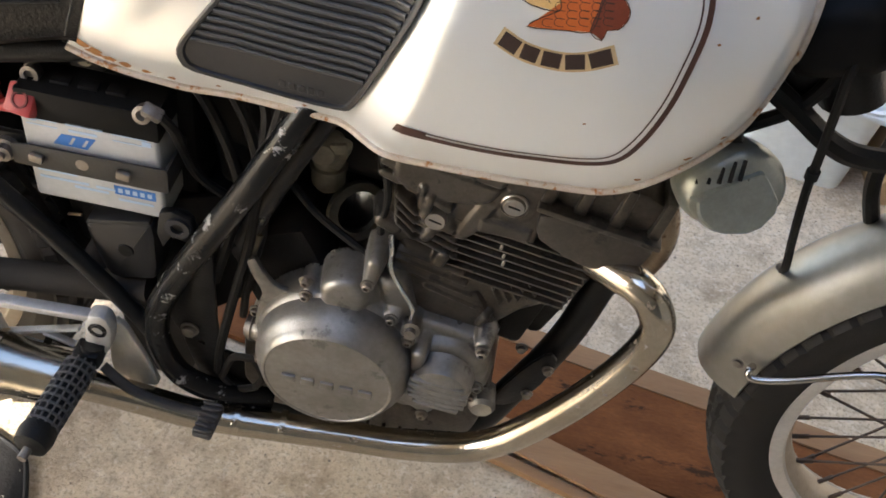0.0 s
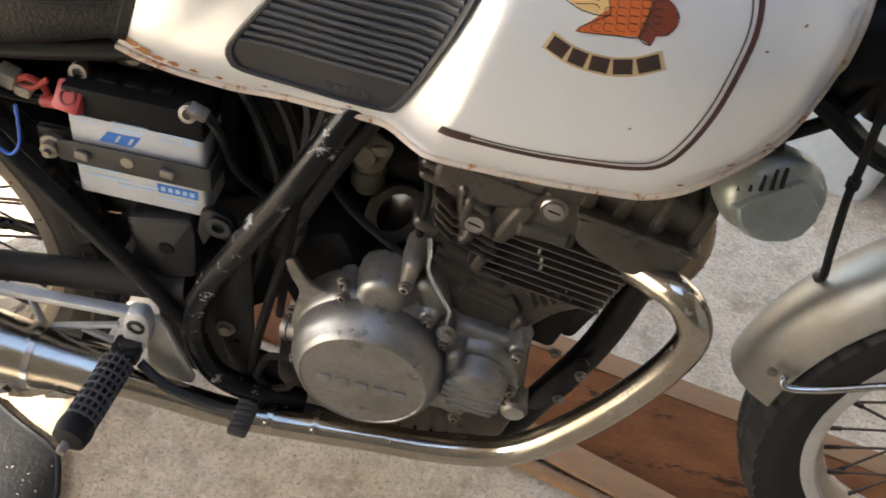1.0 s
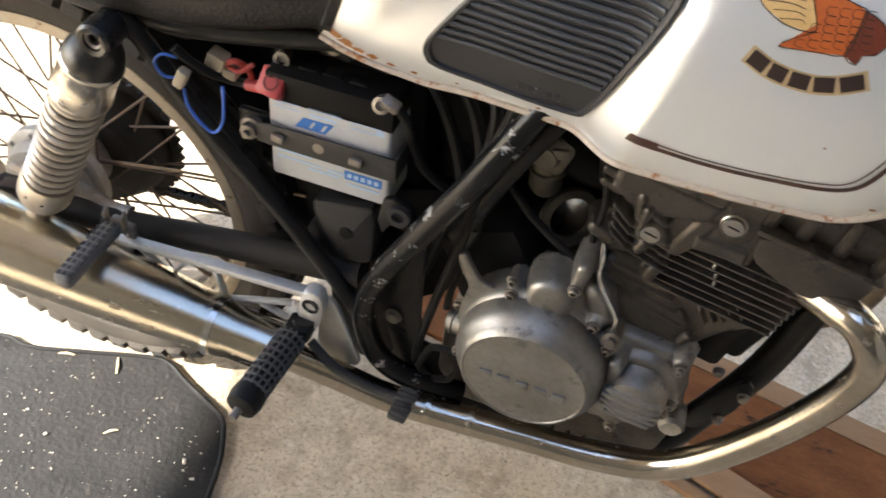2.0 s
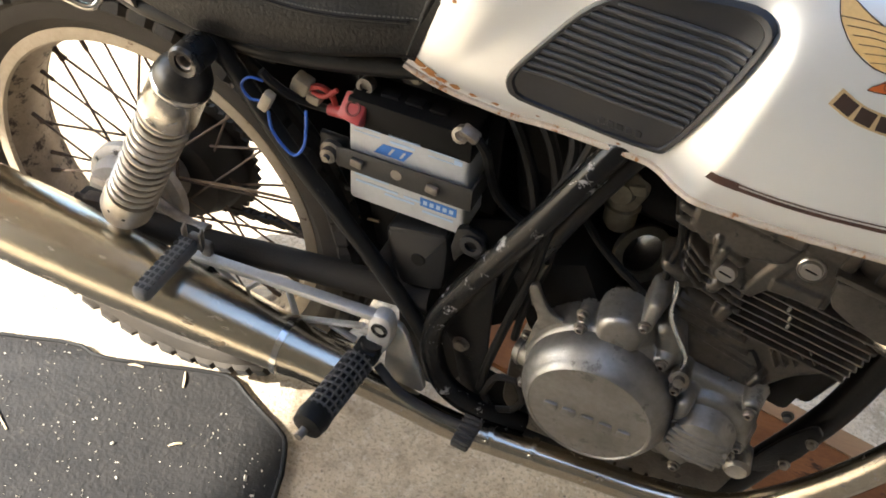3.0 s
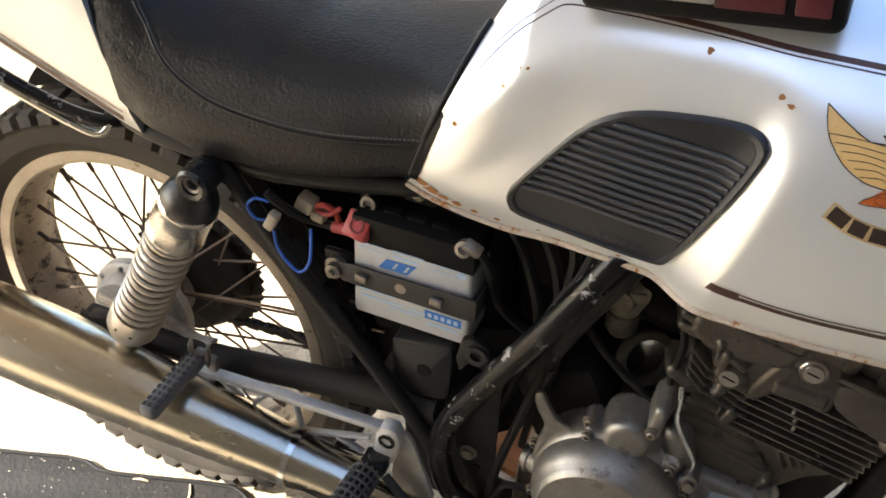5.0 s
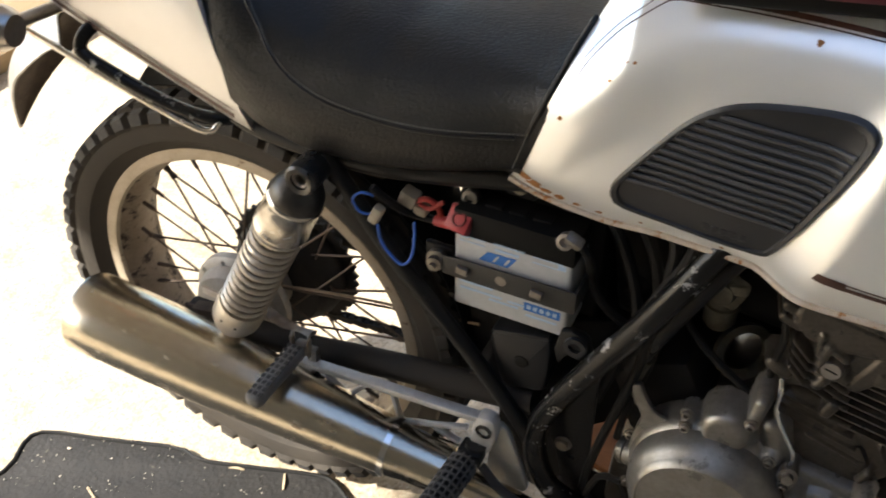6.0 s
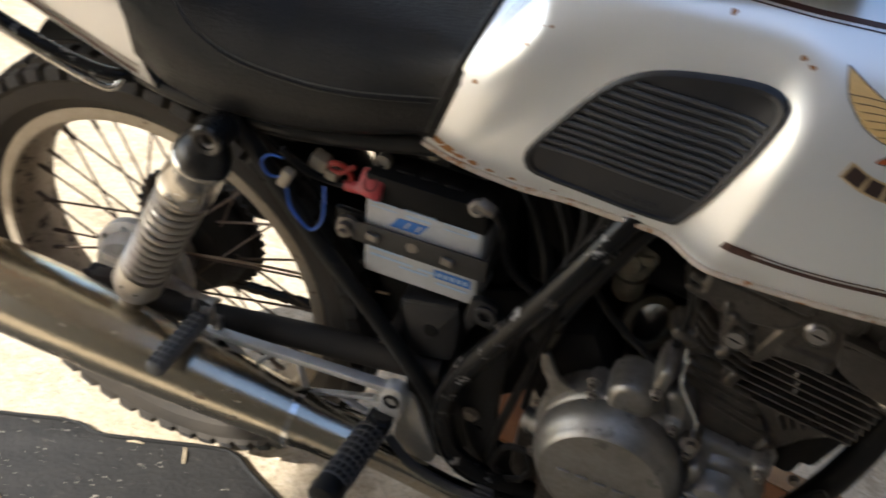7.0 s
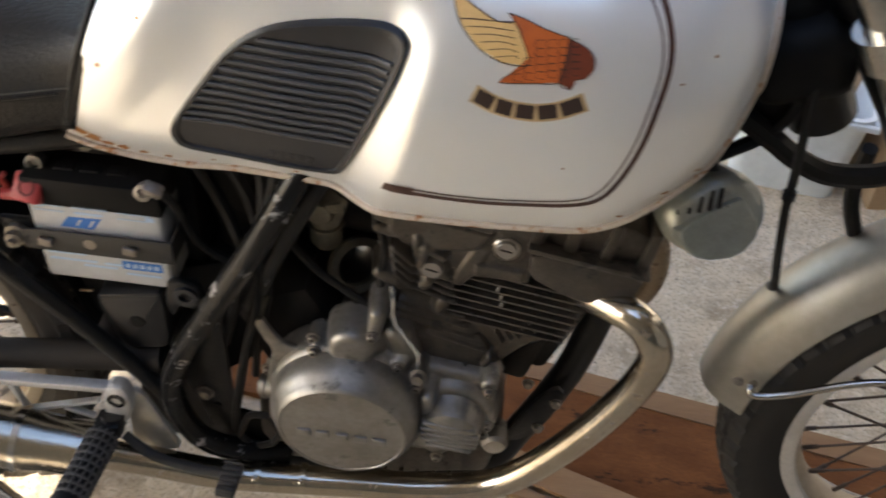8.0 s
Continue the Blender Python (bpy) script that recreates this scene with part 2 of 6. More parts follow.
# ---------------------------------------------------------------- mesh helpers
def mesh_of(name, bm, material, sharp=38):
    bmesh.ops.recalc_face_normals(bm, faces=bm.faces)
    me = bpy.data.meshes.new(name)
    bm.to_mesh(me)
    bm.free()
    me.materials.append(material)
    me.polygons.foreach_set("use_smooth", [True] * len(me.polygons))
    me.set_sharp_from_angle(angle=radians(sharp))
    return me


def part(name, bm, material, parent, label="", sharp=38):
    ob = new(name, mesh_of(name, bm, material, sharp))
    ob.parent = parent
    return tagged(ob, label)


def empty(name, at=(0, 0, 0), parent=None, label=""):
    ob = new(name)
    ob.location = at
    ob.parent = parent
    ob.empty_display_size = 0.05
    return tagged(ob, label)


def smooth_path(pts, n=6):
    """Catmull-Rom through the points."""
    P = [Vector(p) for p in pts]
    if len(P) < 3:
        return P
    E = [2 * P[0] - P[1]] + P + [2 * P[-1] - P[-2]]
    out = []
    for i in range(len(P) - 1):
        a, b, c, d = E[i:i + 4]
        for k in range(n):
            t = k / n
            out.append(0.5 * (2 * b + (c - a) * t + (2 * a - 5 * b + 4 * c - d) * t * t + (3 * b - a - 3 * c + d) * t ** 3))
    return out + [P[-1]]


def bridge(bm, rings, caps=True, closed=True):
    vs = [[bm.verts.new(p) for p in r] for r in rings]
    m = len(vs[0])
    for a, b in zip(vs, vs[1:]):
        for i in range(m if closed else m - 1):
            j = (i + 1) % m
            bm.faces.new((a[i], a[j], b[j], b[i]))
    if caps and closed:
        bm.faces.new(vs[0])
        bm.faces.new(list(reversed(vs[-1])))
    return vs


def tube(bm, pts, r, seg=12, n=6, caps=True, flat=1.0):
    """A swept round bar; r a number or one radius a given point."""
    P = smooth_path(pts, n) if len(pts) > 2 else [Vector(p) for p in pts]
    if isinstance(r, (int, float)):
        R = [r] * len(P)
    else:
        R = np.interp(np.linspace(0, len(pts) - 1, len(P)), range(len(pts)), r)
    up = Vector((0, 0, 1))
    rings = []
    T0 = (P[1] - P[0]).normalized()
    nrm = T0.cross(up) if abs(T0.z) < 0.95 else T0.cross(Vector((0, 1, 0)))
    nrm.normalize()
    for i, p in enumerate(P):
        T = (P[min(i + 1, len(P) - 1)] - P[max(i - 1, 0)]).normalized()
        nrm = (nrm - T * nrm.dot(T)).normalized()
        bn = T.cross(nrm)
        rings.append([p + (nrm * math.cos(a) + bn * math.sin(a) * flat) * R[i] for a in (2 * math.pi * k / seg for k in range(seg))])
    bridge(bm, rings, caps)
    return bm


def lathe(bm, origin, axis, prof, seg=32, caps=True, sweep=1.0):
    """Turns (radius, height) pairs about an axis."""
    o, ax = Vector(origin), Vector(axis).normalized()
    u = ax.cross(Vector((0, 0, 1)) if abs(ax.z) < 0.9 else Vector((1, 0, 0))).normalized()
    v = ax.cross(u)
    rings = [[o + ax * h + (u * math.cos(a) + v * math.sin(a)) * max(r, 1e-4) for a in (2 * math.pi * k / seg for k in range(seg))] for r, h in prof]
    bridge(bm, rings, caps)
    return bm


def ring_of(bm, origin, axis, prof, seg=64):
    """Turns a closed (radius, height) outline about an axis."""
    o, ax = Vector(origin), Vector(axis).normalized()
    u = ax.cross(Vector((0, 0, 1)) if abs(ax.z) < 0.9 else Vector((1, 0, 0))).normalized()
    v = ax.cross(u)
    rows = [[bm.verts.new(o + ax * h + (u * math.cos(a) + v * math.sin(a)) * r) for r, h in prof] for a in (2 * math.pi * k / seg for k in range(seg))]
    m = len(prof)
    for i in range(seg):
        a, b = rows[i], rows[(i + 1) % seg]
        for k in range(m):
            bm.faces.new((a[k], a[(k + 1) % m], b[(k + 1) % m], b[k]))
    return bm


def block(bm, at, size, rot=(0, 0, 0), bevel=0.002, seg=2):
    m = pose(*at, *rot) @ Matrix.Diagonal((*size, 1))
    tmp = bmesh.new()
    bmesh.ops.create_cube(tmp, size=1, matrix=m)
    if bevel:
        bmesh.ops.bevel(tmp, geom=tmp.edges[:], offset=bevel, segments=seg, profile=0.5, affect="EDGES")
    add(bm, tmp)
    return bm


def add(bm, tmp):
    me = bpy.data.meshes.new("tmp")
    tmp.to_mesh(me)
    tmp.free()
    bm.from_mesh(me)
    bpy.data.meshes.remove(me)


def plate(bm, poly, y0, y1, bevel=0.0015, m=None):
    """A polygon of (x, z) given depth from y0 to y1."""
    tmp = bmesh.new()
    vs = [tmp.verts.new((x, y0, z)) for x, z in poly]
    fc = tmp.faces.new(vs)
    ex = bmesh.ops.extrude_face_region(tmp, geom=[fc])
    for v in ex["geom"]:
        if isinstance(v, bmesh.types.BMVert):
            v.co.y = y1
    bmesh.ops.recalc_face_normals(tmp, faces=tmp.faces)
    if bevel:
        bmesh.ops.bevel(tmp, geom=tmp.edges[:], offset=bevel, segments=2, profile=0.5, affect="EDGES")
    if m is not None:
        bmesh.ops.transform(tmp, matrix=m, verts=tmp.verts)
    add(bm, tmp)
    return bm


def round_poly(poly, times=2):
    for _ in range(times):
        out = []
        for (x0, z0), (x1, z1) in zip(poly, poly[1:] + poly[:1]):
            out += [(0.78 * x0 + 0.22 * x1, 0.78 * z0 + 0.22 * z1), (0.22 * x0 + 0.78 * x1, 0.22 * z0 + 0.78 * z1)]
        poly = out
    return poly


def bolt(bm, at, axis=(0, -1, 0), r=0.006, h=0.005, socket=True):
    """A bolt head with its washer."""
    lathe(bm, at, axis, [(r * 1.45, 0), (r * 1.45, h * 0.25), (r, h * 0.3), (r, h * 0.9), (r * 0.85, h)] + ([(r * 0.5, h), (r * 0.5, h * 0.5), (0, h * 0.5)] if socket else [(0, h)]), 12)
    return bm


def relief(name, shapes, lo, hi, step, low, place, material, parent, label="", k=0.0013, grooves=(), steep=4.5):
    """A cast face as one skin of heights: round pads (x, z, r, top, edge), bars (x0, z0, x1, z1, r, top, edge) and outlines (points, top, edge), melted together."""
    U, V = np.meshgrid(np.arange(lo[0], hi[0], step), np.arange(lo[1], hi[1], step), indexing="ij")

    def bar_away(x0, z0, x1, z1):
        dx, dz = x1 - x0, z1 - z0
        t = np.clip(((U - x0) * dx + (V - z0) * dz) / (dx * dx + dz * dz), 0, 1)
        return np.hypot(U - x0 - t * dx, V - z0 - t * dz)

    total = np.full(U.shape, math.exp(low / k))
    for sh in shapes:
        top, f = sh[-2:]
        if len(sh) == 5:
            d = np.hypot(U - sh[0], V - sh[1]) - sh[2]
        elif len(sh) == 7:
            d = bar_away(*sh[:4]) - sh[4]
        else:
            pts = sh[0]
            d, inside = np.full(U.shape, 9.0), np.zeros(U.shape, bool)
            for (x0, z0), (x1, z1) in zip(pts, pts[1:] + pts[:1]):
                d = np.minimum(d, bar_away(x0, z0, x1, z1))
                if z0 != z1:
                    inside ^= ((z0 > V) != (z1 > V)) & (U < (x1 - x0) * (V - z0) / (z1 - z0) + x0)
            d = np.where(inside, -d, d)
        e = np.clip(d + f, 0, f)
        total += np.exp((np.maximum(top - f + np.sqrt(f * f - e * e) - steep * np.maximum(d, 0), low - 0.012)) / k)
    H = k * np.log(total)
    for x0, z0, x1, z1, r, deep in grooves:
        H -= deep * np.clip(1 - bar_away(x0, z0, x1, z1) / r, 0, 1)
    keep = H > low + 0.004
    cell = keep[:-1, :-1] | keep[1:, :-1] | keep[:-1, 1:] | keep[1:, 1:]
    n = U.shape[1]
    ids = {}
    verts, faces = [], []
    for i, j in np.argwhere(cell):
        quad = []
        for a, b in ((i, j), (i + 1, j), (i + 1, j + 1), (i, j + 1)):
            key = int(a) * n + int(b)
            if key not in ids:
                ids[key] = len(verts)
                verts.append(place(float(U[a, b]), float(V[a, b]), float(H[a, b])))
            quad.append(ids[key])
        faces.append(quad)
    me = bpy.data.meshes.new(name)
    me.from_pydata(verts, [], faces)
    me.materials.append(material)
    me.polygons.foreach_set("use_smooth", [True] * len(faces))
    ob = new(name, me)
    ob.parent = parent
    return tagged(ob, label)


def ssmooth(a, b, x):
    t = min(1.0, max(0.0, (x - a) / (b - a)))
    return t * t * (3 - 2 * t)


def interp(x, pts):
    return float(np.interp(x, [p[0] for p in pts], [p[1] for p in pts]))

# ---------------------------------------------------------------- the setting
def sheet(name, at, size, material, label, kind="structure", category=""):
    bm = bmesh.new()
    block(bm, at, size, bevel=0)
    ob = new(name, mesh_of(name, bm, material))
    return tagged(ob, label, category, kind=kind)


bm = bmesh.new()
vs = [bm.verts.new((x, y, 0)) for x, y in ((-60, -60), (60, -60), (60, 60), (-60, 60))]
bm.faces.new(vs)
tagged(new("floor", mesh_of("floor", bm, M_FLOOR)), "worn stained grey-beige concrete floor", kind="structure")

# unseen roof with its rear edge where the sunlight begins and a skylight opening; open to the rear
# pieces laid out to steer sky light onto the tank and far floor
CEIL = (("ceiling", -3.25, -0.15, -4.6, 3.46), ("ceiling_front", 2.50, 3.31, -4.6, 3.46), ("ceiling_side", 1.15, 2.50, -4.6, -0.30), ("ceiling_near_side", -0.15, 1.15, -4.6, -1.60), ("ceiling_far_side", -0.15, 2.50, 2.9, 3.46))
for nm, xa, xb, ya, yb in CEIL:
    sheet(nm, ((xa + xb) / 2, (ya + yb) / 2, 2.65), (xb - xa, yb - ya, 0.12), M_CEIL, "plain unseen ceiling round a skylight opening, cut to shape the light")
# unseen walls added to hold back light; the right one darkened to deepen reflections
sheet("wall_front", (3.25, -0.57, 1.295), (0.12, 8.06, 2.59), M_WALL, "plain unseen wall added to hold back light")
sheet("wall_left", (0.9, 3.4, 1.295), (4.58, 0.12, 2.59), M_WALL, "plain unseen wall added to hold back light")
sheet("wall_right", (0.60, -2.64, 1.295), (5.18, 0.12, 2.59), M_WALL_DIMMED, "plain unseen wall, darkened to deepen reflections on the near side")

# ---------------------------------------------------------------- the motorcycle
bike = tagged(empty("motorcycle", (0, 0, 0.02)), "old silver-white motorcycle with rusty tank seam and missing side panel", "motorcycle")

# fuel tank: side surface as depth over (x, z)
TX0, TX1 = 0.387, 0.986
T_ZB = [(0.38, 0.686), (0.417, 0.676), (0.45, 0.670), (0.49, 0.665), (0.565, 0.668), (0.62, 0.670), (0.65, 0.667), (0.70, 0.666), (0.75, 0.668), (0.81, 0.671),
        (0.866, 0.674), (0.892, 0.684), (0.92, 0.704), (0.958, 0.735), (0.98, 0.771), (0.99, 0.814), (1.005, 0.839)]
T_ZT = [(0.38, 0.862), (0.42, 0.885), (0.47, 0.905), (0.55, 0.92), (0.70, 0.935), (0.85, 0.937), (0.94, 0.925), (0.98, 0.905), (1.005, 0.88)]
T_W = [(0.38, 0.116), (0.42, 0.124), (0.50, 0.141), (0.60, 0.154), (0.70, 0.161), (0.78, 0.164), (0.86, 0.162), (0.90, 0.156), (0.935, 0.144), (0.965, 0.125), (0.985, 0.10), (1.0, 0.07), (1.005, 0.05)]
T_ARC = [(0.36, 0.66), (0.40, 0.72), (0.44, 0.785), (0.47, 0.818), (0.50, 0.842), (0.53, 0.860), (0.57, 0.876), (0.611, 0.885), (0.65, 0.887), (0.69, 0.882), (0.73, 0.870)]


def soft(x, pts, d=0.016):
    return sum(interp(x + d * k / 3, pts) * (4 - abs(k)) for k in range(-3, 4)) / 16


def tank_dip(x, z):
    front = 0.672 + (z - 0.679) * 0.29
    return 0.025 * ssmooth(-0.014, 0.042, front - x) * ssmooth(-0.026, 0.080, soft(x, T_ARC) - z) * ssmooth(0.385, 0.55, x)


def tank_depth(x, z):
    """Half width of the tank at this place of its side."""
    zb, zt, w = soft(x, T_ZB), soft(x, T_ZT), soft(x, T_W)
    zm = zb + 0.36 * (zt - zb)
    if z >= zm:
        k = min(1.0, (z - zm) / (zt - zm))
        y = w * (1 - k ** 2.15) ** (1 / 2.15)
    else:
        k = min(1.0, (zm - z) / (zm - zb))
        y = w * (1 - 0.02 * k ** 2 - 0.085 * k ** 4)
    return y - tank_dip(x, z)


def tank_x(x, z):
    return x + 0.36 * max(0.0, 1 - (x - TX0) / 0.10) * (z - 0.70)


def tank_mesh():
    bm = bmesh.new()
    rings = []
    nu, nv = 120, 64
    for i in range(nu + 1):
        x = TX0 + (TX1 - TX0) * i / nu
        zb, zt = soft(x, T_ZB), soft(x, T_ZT)
        zs = []
        for j in range(nv + 1):
            k = j / nv
            zs.append(zb + (zt - zb) * (k if k < 0.5 else 0.5 + 0.5 * math.sin((k - 0.5) * math.pi)))
        right = [(tank_x(x, z), -max(0.0, tank_depth(x, z)), z) for z in zs]
        left = [(px, -py, pz) for px, py, pz in reversed(right[:-1])]
        rings.append(right + left)
    bridge(bm, rings)
    return bm


tank = part("fuel_tank", tank_mesh(), M_TANK, bike, "silver-white painted steel fuel tank with rust spots", 50)

bm = bmesh.new()
edge = []
for i in range(90):
    x = TX0 + (TX1 - TX0) * i / 89
    z = soft(x, T_ZB)
    edge.append((tank_x(x, z), -tank_depth(x, z) - 0.0015, z - 0.001))
for i in range(1, 15):
    z = soft(TX1, T_ZB) + (soft(TX1, T_ZT) - 0.004 - soft(TX1, T_ZB)) * i / 14
    edge.append((TX1 + 0.001, -tank_depth(TX1, z) - 0.001, z))
tube(bm, edge, 0.0034, 8, 1)
part("seam_flange", bm, M_SEAM, tank, "rust-flaked lower seam of the tank")


def on_tank(x, z, lift):
    s = 0.36 * (z - 0.70)
    u = (x - (1 + 10 * TX0) * s) / (1 - 10 * s)
    return (x, -tank_depth(u if u < TX0 + 0.1 else x, z) - lift, z)


def decal(poly, lift, material, name, label="", rings=5, sub=3):
    """A thin skin of the outline (x, z), laid on the side of the tank."""
    bm = bmesh.new()
    pts = []
    for (x0, z0), (x1, z1) in zip(poly, poly[1:] + poly[:1]):
        pts += [(x0 + (x1 - x0) * k / sub, z0 + (z1 - z0) * k / sub) for k in range(sub)]
    cx, cz = sum(p[0] for p in pts) / len(pts), sum(p[1] for p in pts) / len(pts)
    rows = [[bm.verts.new(on_tank(cx + (x - cx) * s, cz + (z - cz) * s, lift)) for x, z in pts] for s in [1 - k / rings for k in range(rings)]]
    m = len(pts)
    for a, b in zip(rows, rows[1:]):
        for i in range(m):
            bm.faces.new((a[i], a[(i + 1) % m], b[(i + 1) % m], b[i]))
    c = bm.verts.new(on_tank(cx, cz, lift))
    for i in range(m):
        bm.faces.new((rows[-1][i], rows[-1][(i + 1) % m], c))
    return part(name, bm, material, tank, label)


def ribbon(path, width, lift, material, name, label="", n=8):
    """A painted line of one width along (x, z) points of the tank's side."""
    bm = bmesh.new()
    P = smooth_path([(x, 0, z) for x, z in path], n)
    prev = None
    for i, p in enumerate(P):
        t = (P[min(i + 1, len(P) - 1)] - P[max(0, i - 1)]).normalized()
        nx, nz = -t.z, t.x
        row = [bm.verts.new(on_tank(p.x + nx * width * s, p.z + nz * width * s, lift)) for s in (-0.5, 0.5)]
        if prev:
            bm.faces.new((prev[0], prev[1], row[1], row[0]))
        prev = row
    return part(name, bm, material, tank, label)


STRIPE = [(0.690, 0.7055), (0.746, 0.704), (0.807, 0.708), (0.844, 0.7125), (0.868, 0.722), (0.882, 0.744), (0.893, 0.777), (0.900, 0.815), (0.904, 0.847), (0.900, 0.872), (0.887, 0.895), (0.865, 0.913)]
INNER = [(0.708, 0.7120), (0.746, 0.7110), (0.804, 0.7150), (0.838, 0.7195), (0.858, 0.7275), (0.872, 0.748), (0.883, 0.780), (0.890, 0.816), (0.894, 0.846), (0.890, 0.868), (0.878, 0.888), (0.86, 0.905)]
INNER = [(x0 + 0.60 * (x1 - x0), z0 + 0.72 * (z1 - z0)) for (x0, z0), (x1, z1) in zip(STRIPE, INNER)]
ribbon(STRIPE, 0.0046, 0.0005, M_BROWN, "stripe", "dark brown painted pinstripe")
ribbon(INNER, 0.0014, 0.0005, M_BROWN, "thin_stripe", "dark brown painted pinstripe")
decal([(0.683, 0.7035), (0.687, 0.7125), (0.712, 0.7115), (0.712, 0.7020)], 0.0007, M_BROWN, "stripe_head", "dark brown stripe end")
ribbon([(0.528, 0.8965), (0.545, 0.8990), (0.58, 0.9025), (0.63, 0.9050), (0.70, 0.9070), (0.78, 0.9090), (0.85, 0.9100)], 0.0030, 0.0005, M_BROWN, "top_stripe", "dark brown painted pinstripe")
ribbon([(0.437, 0.800), (0.446, 0.825), (0.461, 0.848), (0.480, 0.870), (0.500, 0.886), (0.512, 0.8920), (0.537, 0.8955), (0.58, 0.8992), (0.63, 0.9017), (0.70, 0.9037), (0.78, 0.9057), (0.85, 0.9067)], 0.0009, 0.0005, M_BROWN, "top_thin_stripe", "dark brown painted pinstripe")
ribbon([(0.434, 0.802), (0.443, 0.828), (0.459, 0.852), (0.479, 0.875), (0.498, 0.891), (0.513, 0.8985)], 0.0006, 0.0005, M_BROWN, "top_thin_stripe", "dark brown painted pinstripe")

# wing emblem: cream, orange and brown feather fields with dark feather lines
CREAM = [(0.733, 0.884), (0.736, 0.874), (0.742, 0.863), (0.757, 0.849), (0.775, 0.8415), (0.793, 0.8405), (0.797, 0.844), (0.790, 0.858), (0.783, 0.869), (0.770, 0.868), (0.752, 0.875)]
ORANGE = [(0.777, 0.874), (0.790, 0.8715), (0.806, 0.8665), (0.820, 0.8635), (0.827, 0.861), (0.825, 0.846), (0.822, 0.831), (0.806, 0.829), (0.790, 0.8275), (0.775, 0.8265), (0.783, 0.8335), (0.793, 0.8395), (0.797, 0.844), (0.790, 0.858), (0.783, 0.869)]
UMBER = [(0.825, 0.862), (0.839, 0.857), (0.846, 0.850), (0.846, 0.843), (0.841, 0.836), (0.833, 0.834), (0.831, 0.8265), (0.821, 0.831), (0.824, 0.846)]
decal(CREAM, 0.0008, M_WINGCREAM, "wing_tip", "cream wing emblem field")
decal(ORANGE, 0.0009, M_WINGORANGE, "wing_body", "orange wing emblem field")
decal(UMBER, 0.0010, M_WINGBROWN, "wing_root", "dark brown wing emblem field")
for poly in (CREAM, ORANGE, UMBER):
    ribbon(poly + poly[:1], 0.0008, 0.0012, M_DARKINK, "emblem_outline", n=2)
for k in range(6):
    ribbon([(0.740 + 0.006 * k, 0.867 - 0.0045 * k), (0.757 + 0.0055 * k, 0.868 - 0.0042 * k), (0.781 + 0.0015 * k, 0.868 - 0.0046 * k)], 0.0006, 0.0012, M_DARKINK, "feather_line", n=3)
# rows of scalloped feathers across the orange and brown fields
for r in range(5):
    for c in range(6 - (r % 2)):
        q = (c + 0.5 * (r % 2)) / 6
        x, z = 0.786 + 0.052 * q + 0.0035 * r, 0.8305 + 0.0062 * r + 0.010 * q - 0.004 * q * r / 4
        if x > 0.830:
            continue
        ribbon([(x + 0.0065, z + 0.0042), (x + 0.0010, z + 0.0038), (x - 0.0006, z + 0.0010), (x + 0.0014, z - 0.0012), (x + 0.0070, z - 0.0012)], 0.0005, 0.0012, M_DARKINK, "feather_line", n=3)

# maker's word as five plain blocks on a gold arc
ARC = [(0.756, 0.8155), (0.773, 0.8085), (0.789, 0.8055), (0.807, 0.8050), (0.825, 0.809), (0.844, 0.818)]
ribbon(ARC, 0.0155, 0.0007, M_GOLD, "word_ground", "gold outline of the maker's word")
for k in range(5):
    a = 0.03 + k * 0.195
    seg = [(float(np.interp(a + d, np.linspace(0, 1, 6), [p[0] for p in ARC])), float(np.interp(a + d, np.linspace(0, 1, 6), [p[1] for p in ARC]))) for d in (0.0, 0.08, 0.16)]
    ribbon(seg, 0.0120, 0.0011, M_DARKINK, "word_block", n=4)

# rust marks, with ragged outlines
M_RUSTMARK = mat("rust_mark", (0.42, 0.21, 0.065), (0.26, 0.105, 0.035), 120, 0.85, 0.95, mix=0.8)
rr = random.Random(11)
for x, z, r in ((0.637, 0.893, 0.0028), (0.700, 0.879, 0.0026), (0.708, 0.875, 0.0024), (0.433, 0.776, 0.0026), (0.475, 0.826, 0.0022), (0.494, 0.846, 0.0018), (0.487, 0.845, 0.0012), (0.939, 0.853, 0.0014), (0.916, 0.834, 0.0012), (0.834, 0.754, 0.0011),
                (0.399, 0.696, 0.006), (0.410, 0.689, 0.0075), (0.423, 0.684, 0.0055), (0.437, 0.681, 0.0048), (0.392, 0.702, 0.004), (0.455, 0.677, 0.0035), (0.478, 0.675, 0.003), (0.52, 0.676, 0.0022), (0.60, 0.680, 0.002), (0.925, 0.722, 0.003), (0.948, 0.742, 0.0026), (0.89, 0.697, 0.0026)):
    blob = [(x + r * rr.uniform(0.55, 1.25) * math.cos(2 * math.pi * k / 11) * 1.25, z + r * rr.uniform(0.5, 1.2) * math.sin(2 * math.pi * k / 11) * 0.85) for k in range(11)]
    decal(blob, 0.0006, M_RUSTMARK, "rust_mark", rings=2, sub=1)

# knee pad with ribs
PAD = round_poly([(0.486, 0.715), (0.497, 0.692), (0.635, 0.690), (0.647, 0.699), (0.704, 0.836), (0.697, 0.850), (0.672, 0.852), (0.592, 0.838), (0.551, 0.812), (0.502, 0.742)], 2)


